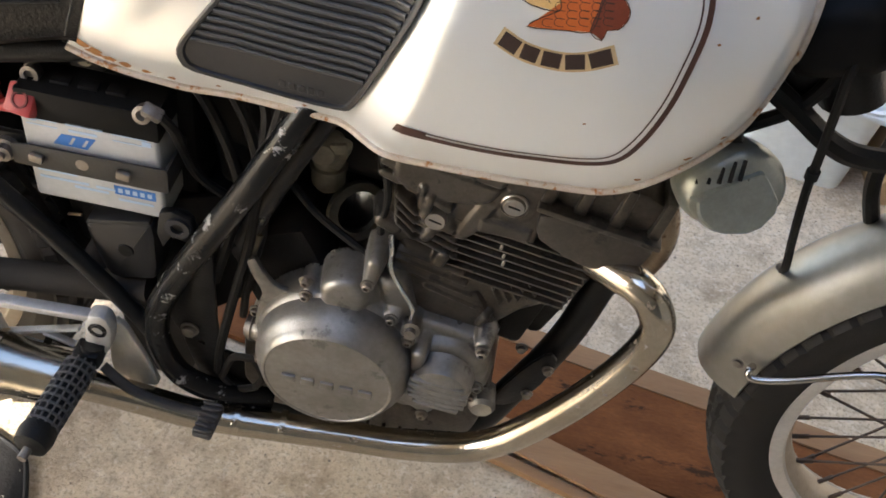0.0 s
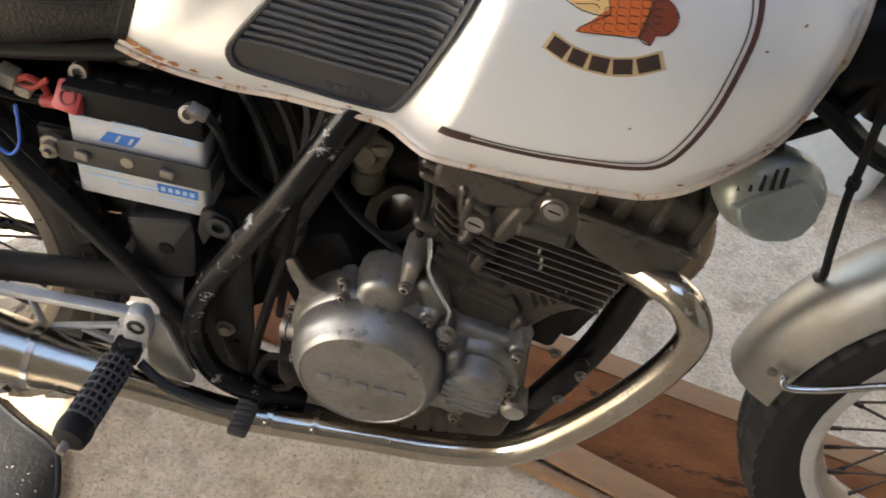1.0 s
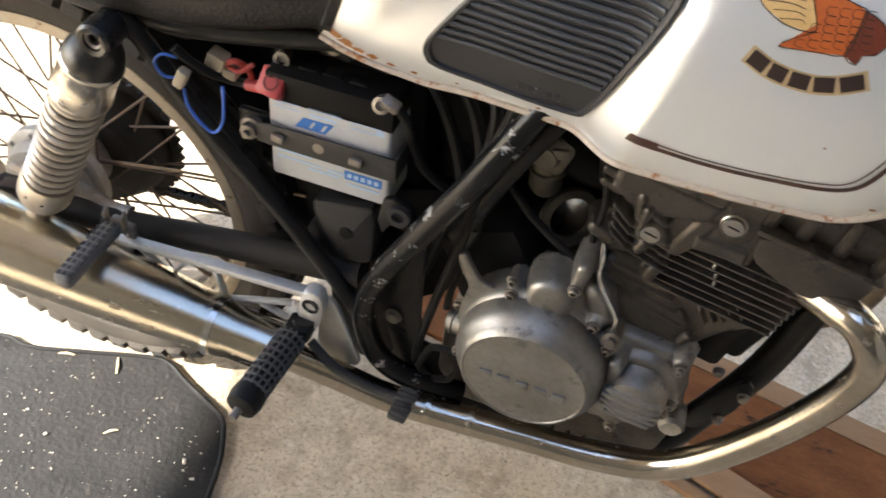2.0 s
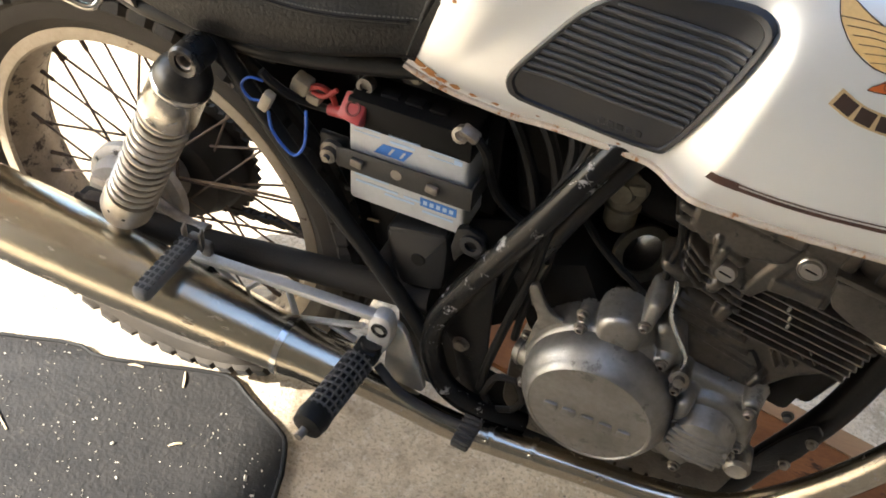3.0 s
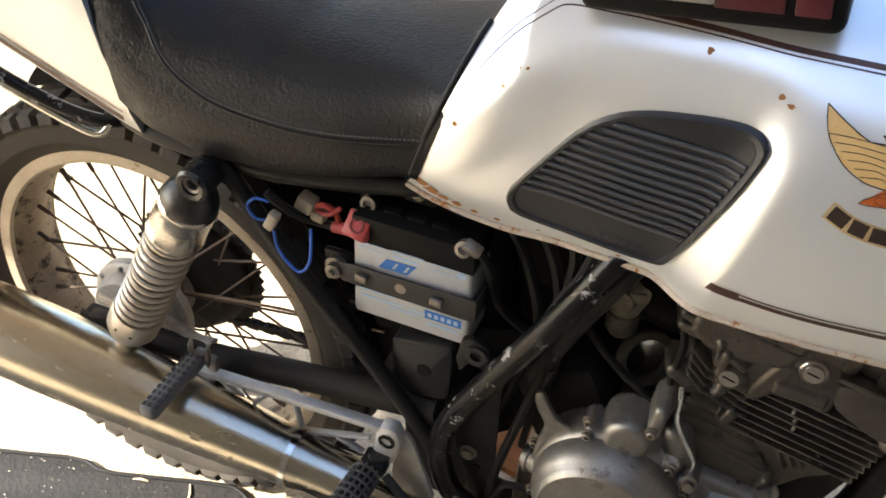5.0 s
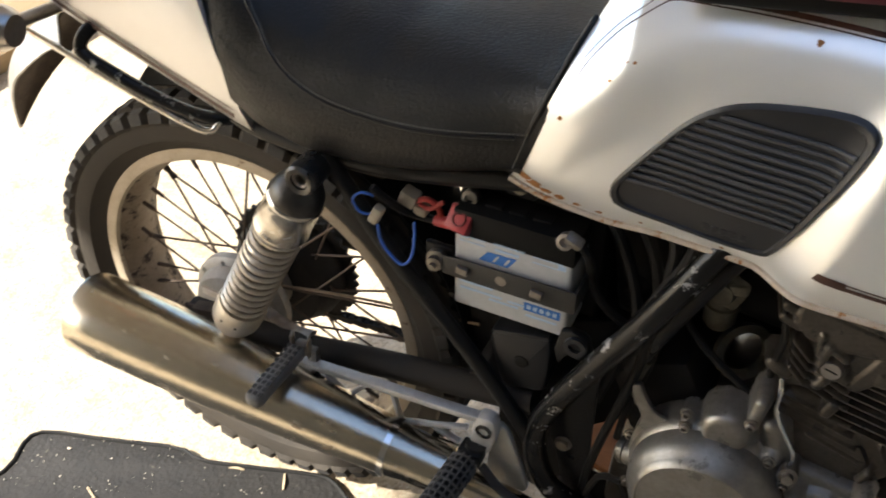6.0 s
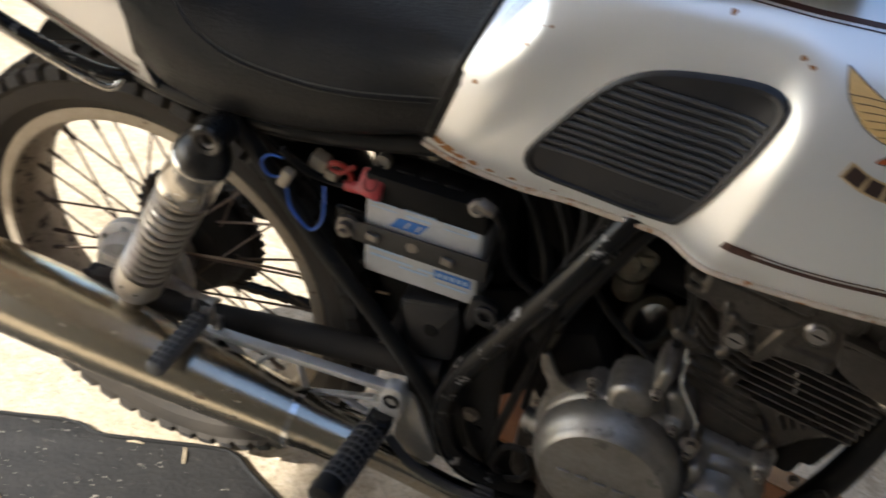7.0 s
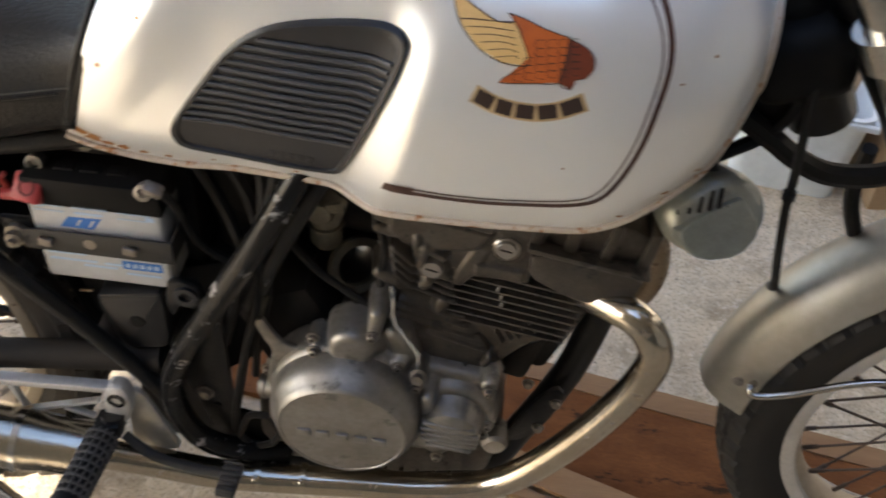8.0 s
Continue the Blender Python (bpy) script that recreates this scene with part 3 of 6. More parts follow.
def knee_pad():
    bm = bmesh.new()
    cx, cz = 0.596, 0.768
    steps = [(1.0, 0.0), (0.992, 0.0055), (0.975, 0.0075), (0.93, 0.0075), (0.915, 0.0050), (0.75, 0.0050), (0.5, 0.0050), (0.25, 0.0050)]
    m = len(PAD)
    rows = [[bm.verts.new(on_tank(cx + (x - cx) * s, cz + (z - cz) * s, h)) for x, z in PAD] for s, h in steps]
    for a, b in zip(rows, rows[1:]):
        for i in range(m):
            bm.faces.new((a[i], a[(i + 1) % m], b[(i + 1) % m], b[i]))
    bm.faces.new(rows[-1])
    inner = [(cx + (x - cx) * 0.91, cz + (z - cz) * 0.91) for x, z in PAD]
    for k in range(12):
        z = 0.7335 + 0.0080 * k
        xs = [x0 + (x1 - x0) * (z - z0) / (z1 - z0) for (x0, z0), (x1, z1) in zip(inner, inner[1:] + inner[:1]) if (z0 - z) * (z1 - z) < 0]
        if len(xs) >= 2:
            a, b = min(xs), max(xs)
            ribs.append([on_tank(a + (b - a) * q / 8, z, 0.0062) for q in range(9)])
    return bm


ribs = []
pad = part("knee_pad", knee_pad(), M_PAD, bike, "black ribbed rubber knee pad")
for pts in ribs:
    bm = bmesh.new()
    tube(bm, pts, 0.0020, 8, 1)
    part("pad_rib", bm, M_RIB_HIGHLIT, pad)
for k in range(5):
    bm = bmesh.new()
    block(bm, on_tank(0.583 + 0.0085 * k, 0.7075, 0.005), (0.006, 0.002, 0.007), bevel=0.0005, seg=1)
    part("raised_word_block", bm, M_PAD, pad)

# black case with chrome latch on the tank's top
case_m = Matrix.Translation((0.628, 0.0, 0.918)) @ Matrix.Rotation(radians(-7), 4, "Y")


def on_case(bm):
    bmesh.ops.transform(bm, matrix=case_m, verts=bm.verts)
    return bm


bm = bmesh.new()
block(bm, (0, 0, 0.018), (0.205, 0.205, 0.044), bevel=0.010, seg=3)
case = part("top_case", on_case(bm), M_PLASTIC, tank, "black plastic case on the tank top")
for x, w in ((0.032, 0.052), (0.078, 0.026)):
    bm = bmesh.new()
    block(bm, (x, -0.050, 0.0405), (w, 0.085, 0.004), bevel=0.0015)
    block(bm, (x, -0.1030, 0.0245), (w, 0.004, 0.026), bevel=0.0015)
    part("lid_panel", on_case(bm), M_MAROON, case, "maroon panel of the case")
bm = bmesh.new()
block(bm, (-0.018, -0.1055, 0.0215), (0.052, 0.010, 0.013), bevel=0.004)
part("latch", on_case(bm), M_BRIGHT, case, "chrome latch")

# seat
def seat_mesh():
    bm = bmesh.new()
    rings = []
    ST = [(-0.014, 0.76, 0.905, 0.10), (0.014, 0.735, 0.90, 0.118), (0.058, 0.695, 0.865, 0.132), (0.10, 0.672, 0.825, 0.138), (0.16, 0.660, 0.805, 0.140),
          (0.24, 0.663, 0.795, 0.138), (0.32, 0.678, 0.796, 0.133), (0.38, 0.690, 0.797, 0.125), (0.415, 0.696, 0.800, 0.1195)]
    X = np.linspace(-0.014, 0.415, 44)
    for x in X:
        zb, zt, w = (float(np.interp(x, [s[0] for s in ST], [s[k] for s in ST])) for k in (1, 2, 3))
        sh = interp(x, [(-0.03, 0.0), (0.30, 0.0), (0.415, 1.0)])
        half = []
        zs = zb + 0.45 * (zt - zb)
        for y, z in ((0.55, zb), (0.93, zb + 0.002), (1.0, zb + 0.012), (1.01, zb + 0.3 * (zt - zb)), (0.99, zs), (0.975, zs + 0.004), (0.955, zs + 0.16 * (zt - zs)), (0.90, zs + 0.42 * (zt - zs)), (0.80, zs + 0.66 * (zt - zs)),
                     (0.62, zs + 0.85 * (zt - zs)), (0.38, zs + 0.96 * (zt - zs)), (0.0, zt)):
            y = y * w
            if 0.3 * w < y < w:
                y += sh ** 1.5 * (max(tank_depth(TX0, max(z, 0.70)) + 0.002, y) - y)
            half.append((x + sh * 0.34 * (z - zb) - 0.02 * sh, -y, z))
        rings.append(half + [(p[0], -p[1], p[2]) for p in reversed(half[:-1])])
    bridge(bm, rings)
    return bm


seat = part("seat", seat_mesh(), M_SEAT, bike, "black vinyl saddle with stitched side seam", 60)
SEAT_ST = [(-0.014, 0.76, 0.905, 0.10), (0.014, 0.735, 0.90, 0.118), (0.058, 0.695, 0.865, 0.132), (0.10, 0.672, 0.825, 0.138), (0.16, 0.660, 0.805, 0.140),
           (0.24, 0.663, 0.795, 0.138), (0.32, 0.678, 0.796, 0.133), (0.38, 0.690, 0.797, 0.125), (0.415, 0.696, 0.800, 0.1195)]


def seat_side(x, z):
    """Where the seat's side lies at this height."""
    zb, zt, w = (interp(x, [(s[0], s[k]) for s in SEAT_ST]) for k in (1, 2, 3))
    zs = zb + 0.45 * (zt - zb)
    q = (zt - zs)
    y = w * interp(z, [(zb, 0.93), (zb + 0.012, 1.0), (zb + 0.3 * (zt - zb), 1.01), (zs, 0.99), (zs + 0.004, 0.975), (zs + 0.16 * q, 0.955), (zs + 0.42 * q, 0.90), (zs + 0.66 * q, 0.80), (zs + 0.85 * q, 0.62), (zs + 0.96 * q, 0.38), (zt, 0.0)])
    sh = interp(x, [(-0.03, 0.0), (0.30, 0.0), (0.415, 1.0)])
    if 0.3 * w < y < w:
        y += sh ** 1.5 * (max(tank_depth(TX0, max(z, 0.70)) + 0.002, y) - y)
    return Vector((x + sh * 0.34 * (z - zb) - 0.02 * sh, -y - 0.0006, z))


bm = bmesh.new()
SEAM = [(0.052, 0.850), (0.075, 0.825), (0.098, 0.796), (0.124, 0.766), (0.150, 0.748), (0.186, 0.736), (0.235, 0.731), (0.282, 0.731), (0.34, 0.737), (0.402, 0.746)]
line = smooth_path([(x, 0, z) for x, z in SEAM], 14)
for k in range(0, len(line) - 1):
    a, c = line[k], line[k + 1]
    d = c - a
    tube(bm, [seat_side(a.x, a.z), seat_side(a.x + d.x * 0.62, a.z + d.z * 0.62)], 0.0009, 5)
part("stitching", bm, M_THREAD, seat, "pale seam stitching")
bm = bmesh.new()
tube(bm, [seat_side(p.x, p.z - 0.004) for p in line[::4]], 0.0016, 6, 3)
part("piping", bm, M_SEAT, seat, "black raised seam")
rim = [(tank_x(TX0, 0.692 + 0.160 * k / 20) - 0.002, -tank_depth(TX0, 0.692 + 0.160 * k / 20) + 0.0005, 0.692 + 0.160 * k / 20) for k in range(21)]
bm = bmesh.new()
tube(bm, rim, 0.0034, 10, 2)
part("front_welt", bm, M_SEAT, seat, "black welted front edge")
bm = bmesh.new()
for k in range(40):
    z = 0.706 + 0.084 * k / 40
    tube(bm, [seat_side(0.404, z), seat_side(0.404, z + 0.0013)], 0.0008, 5)
part("front_stitching", bm, M_THREAD, seat, "pale stitching along the front edge")

# tail cowl with its stripe
def cowl(bm, lift=0.0):
    rings = []
    for k in range(24):
        x = 0.086 - 0.476 * k / 23
        zb = interp(x, [(-0.40, 0.80), (-0.155, 0.738), (0.086, 0.660)])
        zt = interp(x, [(-0.40, 0.86), (-0.2, 0.91), (-0.05, 0.925), (0.06, 0.90)])
        w = interp(x, [(-0.40, 0.055), (-0.3, 0.095), (-0.15, 0.122), (0.06, 0.133)])
        lean = 0.34 * interp(x, [(-0.1, 0.0), (0.086, 1.0)])
        half = [(w * a, zb + (zt - zb) * b) for a, b in ((0.93, 0), (0.97, 0.02), (1.0, 0.12), (1.0, 0.4), (0.95, 0.65), (0.82, 0.85), (0.55, 0.96), (0.0, 1.0))]
        ring = [(x - lean * (z - zb), -y - lift, z) for y, z in half]
        rings.append(ring + [(p[0], -p[1], p[2]) for p in reversed(ring[:-1])])
    bridge(bm, rings)
    return bm


tail = part("tail_cowl", cowl(bmesh.new()), M_TANK_SHADED, bike, "silver-white painted tail cowl", 50)


def tail_line(off, width, name):
    bm = bmesh.new()
    prev = None
    for k in range(20):
        x = 0.068 - 0.40 * k / 19
        zb = interp(x, [(-0.40, 0.80), (-0.155, 0.738), (0.086, 0.660)]) + off
        w = interp(x, [(-0.40, 0.055), (-0.3, 0.095), (-0.15, 0.122), (0.06, 0.133)])
        row = [bm.verts.new((x, -w * 1.0 - 0.0012, zb + s * width)) for s in (-0.5, 0.5)]
        if prev:
            bm.faces.new((prev[0], prev[1], row[1], row[0]))
        prev = row
    part(name, bm, M_BROWN, tail, "dark brown painted pinstripe")


tail_line(0.0155, 0.006, "stripe")
tail_line(0.024, 0.0013, "thin_stripe")

# rear guard, grab rails, indicator
def guard_mesh(cx, cz, R, a0, a1, w, thick=0.003, drop=0.5, n=36, narrow=1.0, taper=0.85, power=2.6):
    """A curved strip over a wheel, arched across."""
    bm = bmesh.new()
    outer = []
    for i in range(n + 1):
        a = radians(a0 + (a1 - a0) * i / n)
        ww = w * (1 if i < n * taper else 1 + (narrow - 1) * (i - n * taper) / (n * (1 - taper)))
        ring = []
        for s, rr in ((1, 0), (-1, thick)):
            row = []
            for j in range(11):
                q = (-1 + 2 * j / 10) * s
                r = R - rr - drop * ww * abs(q) ** power
                row.append((cx + r * math.cos(a), q * (ww - (0.002 if rr else 0)), cz + r * math.sin(a)))
            ring += row
        outer.append(ring)
    bridge(bm, outer)
    return bm


part("rear_mudguard", guard_mesh(-0.014, 0.308, 0.352, 0, 112, 0.056, drop=0.25), M_PLASTIC, bike, "black plastic inner rear mudguard", 50)
rge = part("rear_guard_end", guard_mesh(0.0, 0.315, 0.462, 120, 164.5, 0.096, 0.0015, 0.40, narrow=0.04, taper=0.30, power=6), M_ALUPAINT, bike, "pale metal end of the rear mudguard", 50)
part("liner", guard_mesh(0.0, 0.315, 0.4595, 120, 163.5, 0.093, 0.0015, 0.40, narrow=0.04, taper=0.30, power=6), M_LINER, rge, "rust-stained brown underside of the guard", 50)
bm = bmesh.new()
tube(bm, [(-0.11, -0.095, 0.745), (-0.128, -0.125, 0.735), (-0.135, -0.135, 0.712), (-0.102, -0.135, 0.696), (-0.03, -0.13, 0.670), (0.03, -0.125, 0.662), (0.06, -0.10, 0.662)], 0.0082, 12)
part("grab_rail", bm, M_CHIPPED, bike, "chipped black tubular rear rail")
bm = bmesh.new()
tube(bm, [(-0.31, -0.125, 0.732), (-0.21, -0.13, 0.713), (-0.075, -0.135, 0.674), (0.005, -0.135, 0.652), (0.030, -0.132, 0.650), (0.040, -0.125, 0.662)], 0.0042, 10)
part("luggage_rod", bm, M_CHROME, bike, "thin bent chrome rod")
bm = bmesh.new()
lathe(bm, (-0.172, -0.185, 0.752), (-1, -0.1, 0.02), [(0.0, 0), (0.018, 0.0), (0.025, 0.012), (0.029, 0.05), (0, 0.05)], 24)
tube(bm, [(-0.185, -0.10, 0.742), (-0.19, -0.17, 0.750)], 0.008, 10)
ind = part("rear_indicator", bm, M_SHOCK, bike, "dull chrome rear indicator body")
bm = bmesh.new()
lathe(bm, (-0.222, -0.190, 0.753), (-1, -0.1, 0.02), [(0.0, 0), (0.029, 0.0), (0.029, 0.012), (0.022, 0.024), (0, 0.026)], 24)
part("lens", bm, M_AMBER, ind, "amber indicator lens")

# wheels
def wheel(name, at, flange, tyre_r, half, rim_mat, well_mat, tyre_mat, knobbly, label, yaw=0.0):
    w = empty(name, at, bike, label)
    w.rotation_euler = (0, 0, radians(yaw))
    bm = bmesh.new()
    b = flange
    for s in (-1, 1):
        ring_of(bm, (0, 0, 0), (0, 1, 0), [(b, s * half), (b + 0.001, s * (half - 0.006)), (b - 0.016, s * (half - 0.009)), (b - 0.019, s * (half - 0.004)), (b - 0.016, s * half), (b - 0.008, s * (half + 0.0012))], 96)
    part("rim", bm, rim_mat, w, "dull metal wheel rim with stains")
    bm = bmesh.new()
    ring_of(bm, (0, 0, 0), (0, 1, 0), [(b - 0.010, -half + 0.008), (b - 0.012, 0.0), (b - 0.010, half - 0.008), (b - 0.0175, half - 0.006), (b - 0.027, half * 0.4), (b - 0.030, 0.0), (b - 0.027, -half * 0.4), (b - 0.0175, -half + 0.006)], 96)
    part("rim_well", bm, well_mat, w, "stained rim well")
    bm = bmesh.new()
    h = tyre_r - flange
    tw = half + (0.018 if knobbly else 0.013)
    lug = 0.0068 if knobbly else 0.0050
    pitch, cnt = (5, 54) if knobbly else (5, 58)
    side = [(b - 0.004, half - 0.003, 0), (b + 0.008, half + 0.003, 0), (b + h * 0.30, tw - 0.004, 0), (b + h * 0.52, tw, 0), (b + h * 0.66, tw - 0.001, 0)]
    tread = [(b + h * 0.72, tw - 0.001, 1), (b + h * 0.86, tw * 0.93, 1), (b + h * 0.90, tw * 0.80, 1), (b + h * 0.91, tw * 0.70, 0), (b + h * 0.93, tw * 0.58, 0), (b + h * 0.94, tw * 0.55, 2), (b + h * 0.97, tw * 0.20, 2), (b + h * 0.965, tw * 0.12, 0)]
    if not knobbly:
        tread = [(b + h * 0.74, tw * 0.95, 1), (b + h * 0.84, tw * 0.84, 1), (b + h * 0.90, tw * 0.62, 1), (b + h * 0.905, tw * 0.56, 0), (b + h * 0.935, tw * 0.46, 2), (b + h * 0.965, tw * 0.22, 2), (b + h * 0.965, tw * 0.10, 0)]
    half_prof = side + tread
    prof = [(r, -y, c) for r, y, c in half_prof] + [(r, y, c) for r, y, c in reversed(half_prof)]
    rows, ups = [], []
    for k in range(cnt * pitch):
        a = 2 * math.pi * k / (cnt * pitch)
        row = []
        for r, y, c in prof:
            ph = (k + (2 if c == 2 else 0) + (2 if y > 0 else 0)) % pitch
            up = lug if c and ph < pitch - 1 else 0.0
            aa = a + (0.5 * math.pi / (cnt * pitch) if c == 2 else 0)
            dy = math.copysign(up * (0.75 if c == 1 and abs(y) > tw * 0.9 else 0.0), y)
            rr = r + up * (0.35 if c == 1 and abs(y) > tw * 0.95 else 1.0)
            row.append(bm.verts.new((rr * math.sin(aa), y + dy, rr * math.cos(aa))))
        rows.append(row)
        ups.append([bool(c) and (k + (2 if c == 2 else 0) + (2 if y > 0 else 0)) % pitch < pitch - 1 for r, y, c in prof])
    for k in range(len(rows)):
        p, q = rows[k], rows[(k + 1) % len(rows)]
        for i in range(len(prof) - 1):
            f = bm.faces.new((p[i], p[i + 1], q[i + 1], q[i]))
            u, v = ups[k], ups[(k + 1) % len(rows)]
            if knobbly and u[i] and u[i + 1] and v[i] and v[i + 1]:
                f.material_index = 1
    ty = part("tyre", bm, tyre_mat, w, "worn dusty black tyre", 28)
    if knobbly:
        ty.data.materials.append(M_TREAD)
    # spokes: two meshes, each laced by turning
    hr, n = 0.045, 36
    shapes = []
    for side, lace in ((-1, 1), (-1, -1), (1, 1), (1, -1)):
        bm = bmesh.new()
        a1 = radians(38) * lace
        p0 = Vector((0, side * 0.030, hr))
        p1 = Vector((math.sin(a1) * (b - 0.030), side * 0.006, math.cos(a1) * (b - 0.030)))
        d = (p1 - p0).normalized()
        tube(bm, [p0, p1 - d * 0.018], 0.0018, 6)
        tube(bm, [p1 - d * 0.020, p1], 0.0033, 6)
        shapes.append(mesh_of("spoke", bm, M_SPOKE))
    for k in range(n):
        s = new("spoke", shapes[k % 4])
        s.parent = w
        s.rotation_euler = (0, 2 * math.pi * k / n, 0)
    return w


rear = wheel("rear_wheel", (-0.004, -0.015, 0.307), 0.2530, 0.317, 0.046, M_RIM, M_RUSTY, M_TYRE, True, "laced rear wheel with knobbly tyre")
front = wheel("front_wheel", (1.40, 0, 0.297), 0.247, 0.317, 0.035, M_RIMF, M_RIM, M_TYREF, False, "laced front wheel with road tyre", 2.5)
bm = bmesh.new()
lathe(bm, (-0.022, 0, 0.002), (0, -1, 0), [(0.0, -0.06), (0.05, -0.06), (0.05, -0.02), (0.048, 0.02), (0.074, 0.034), (0.074, 0.046), (0.069, 0.050), (0.063, 0.052), (0.061, 0.064), (0.057, 0.071), (0.052, 0.073), (0.03, 0.074), (0.016, 0.080), (0.016, 0.11), (0, 0.11)], 40)
for k in range(10):
    a = 2 * math.pi * k / 10
    bolt(bm, (0.0665 * math.cos(a) - 0.022, -0.050, 0.0665 * math.sin(a) + 0.002), r=0.0035, h=0.004, socket=False)
part("hub", bm, M_DRUM, rear, "grey alloy drum brake hub")
bm = bmesh.new()
teeth = []
for k in range(80):
    a = 2 * math.pi * k / 80
    r = 0.104 if k % 2 else 0.097
    teeth.append((r * math.cos(a), r * math.sin(a)))
plate(bm, teeth, 0.058, 0.064, bevel=0)
lathe(bm, (0, 0.056, 0), (0, 1, 0), [(0, -0.05), (0.070, -0.05), (0.086, -0.02), (0.086, 0.012), (0, 0.012)], 32)
part("sprocket", bm, M_GREASE, rear, "greasy black rear sprocket")
bm = bmesh.new()
lathe(bm, (0, 0, 0), (0, -1, 0), [(0.0, -0.05), (0.045, -0.05), (0.045, 0.04), (0.07, 0.045), (0.07, 0.06), (0.02, 0.07), (0.012, 0.10), (0, 0.10)], 32)
part("hub", bm, M_STEEL, front, "grey alloy front hub")

# chain: links on the upper and lower run
chain = empty("drive_chain", (0, 0, 0), bike, "greasy black drive chain")
bm = bmesh.new()
block(bm, (0, -0.0055, 0), (0.0165, 0.0022, 0.0105), bevel=0)
block(bm, (0, 0.0055, 0), (0.0165, 0.0022, 0.0105), bevel=0)
tube(bm, [(0.0045, -0.0055, 0), (0.0045, 0.0055, 0)], 0.0042, 8)
tube(bm, [(-0.0045, -0.0055, 0), (-0.0045, 0.0055, 0)], 0.0042, 8)
link_mesh = mesh_of("chain_link", bm, M_GREASE)
for z0, z1 in ((0.415, 0.405), (0.218, 0.262)):
    for k in range(45):
        q = k / 45
        ln = new("chain_link", link_mesh)
        ln.parent = chain
        ln.location = (0.58 * q, 0.047, z0 + (z1 - z0) * q)
        ln.scale = (1, 0.8 if k % 2 else 1.0, 0.92 if k % 2 else 1.0)

# swing arm
bm = bmesh.new()
for s in (-1, 1):
    tube(bm, [(-0.05, s * 0.114, 0.315), (0.10, s * 0.114, 0.325), (0.25, s * 0.112, 0.350), (0.43, s * 0.11, 0.375)], 0.018, 14, flat=1.0)
    block(bm, (-0.03, s * 0.112, 0.315), (0.08, 0.02, 0.045), bevel=0.005)
tube(bm, [(0.36, -0.11, 0.37), (0.36, 0.11, 0.37)], 0.02, 12)
part("swingarm", bm, M_DUSTY, bike, "dusty black painted steel swing arm")
bm = bmesh.new()
block(bm, (-0.036, -0.124, 0.336), (0.036, 0.020, 0.022), (0, -12, 0), bevel=0.003)
tube(bm, [(-0.072, -0.122, 0.332), (-0.03, -0.124, 0.336)], 0.0045, 8)
part("chain_adjuster", bm, M_LINER, bike, "rusty steel chain adjuster")
bm = bmesh.new()
lathe(bm, (-0.016, -0.112, 0.322), (0, -1, 0), [(0.0, 0), (0.017, 0), (0.017, 0.010), (0.009, 0.010), (0.009, 0.020), (0, 0.020)], 6)
part("axle_nut", bm, M_LINER, bike, "rusty axle nut")

bm = bmesh.new()
tube(bm, [(0.000, -0.100, 0.362), (0.034, -0.100, 0.353), (0.088, -0.102, 0.338), (0.120, -0.106, 0.345)], [0.012, 0.010, 0.008, 0.008], 10, flat=0.5)
part("torque_arm", bm, M_STEEL, bike, "dull steel brake torque arm")
bm = bmesh.new()
tube(bm, [(-0.03, -0.040, 0.327), (0.151, -0.040, 0.367), (0.33, -0.050, 0.404)], 0.0020, 8)
part("brake_rod", bm, M_BURNT, bike, "thin rust-browned brake rod")

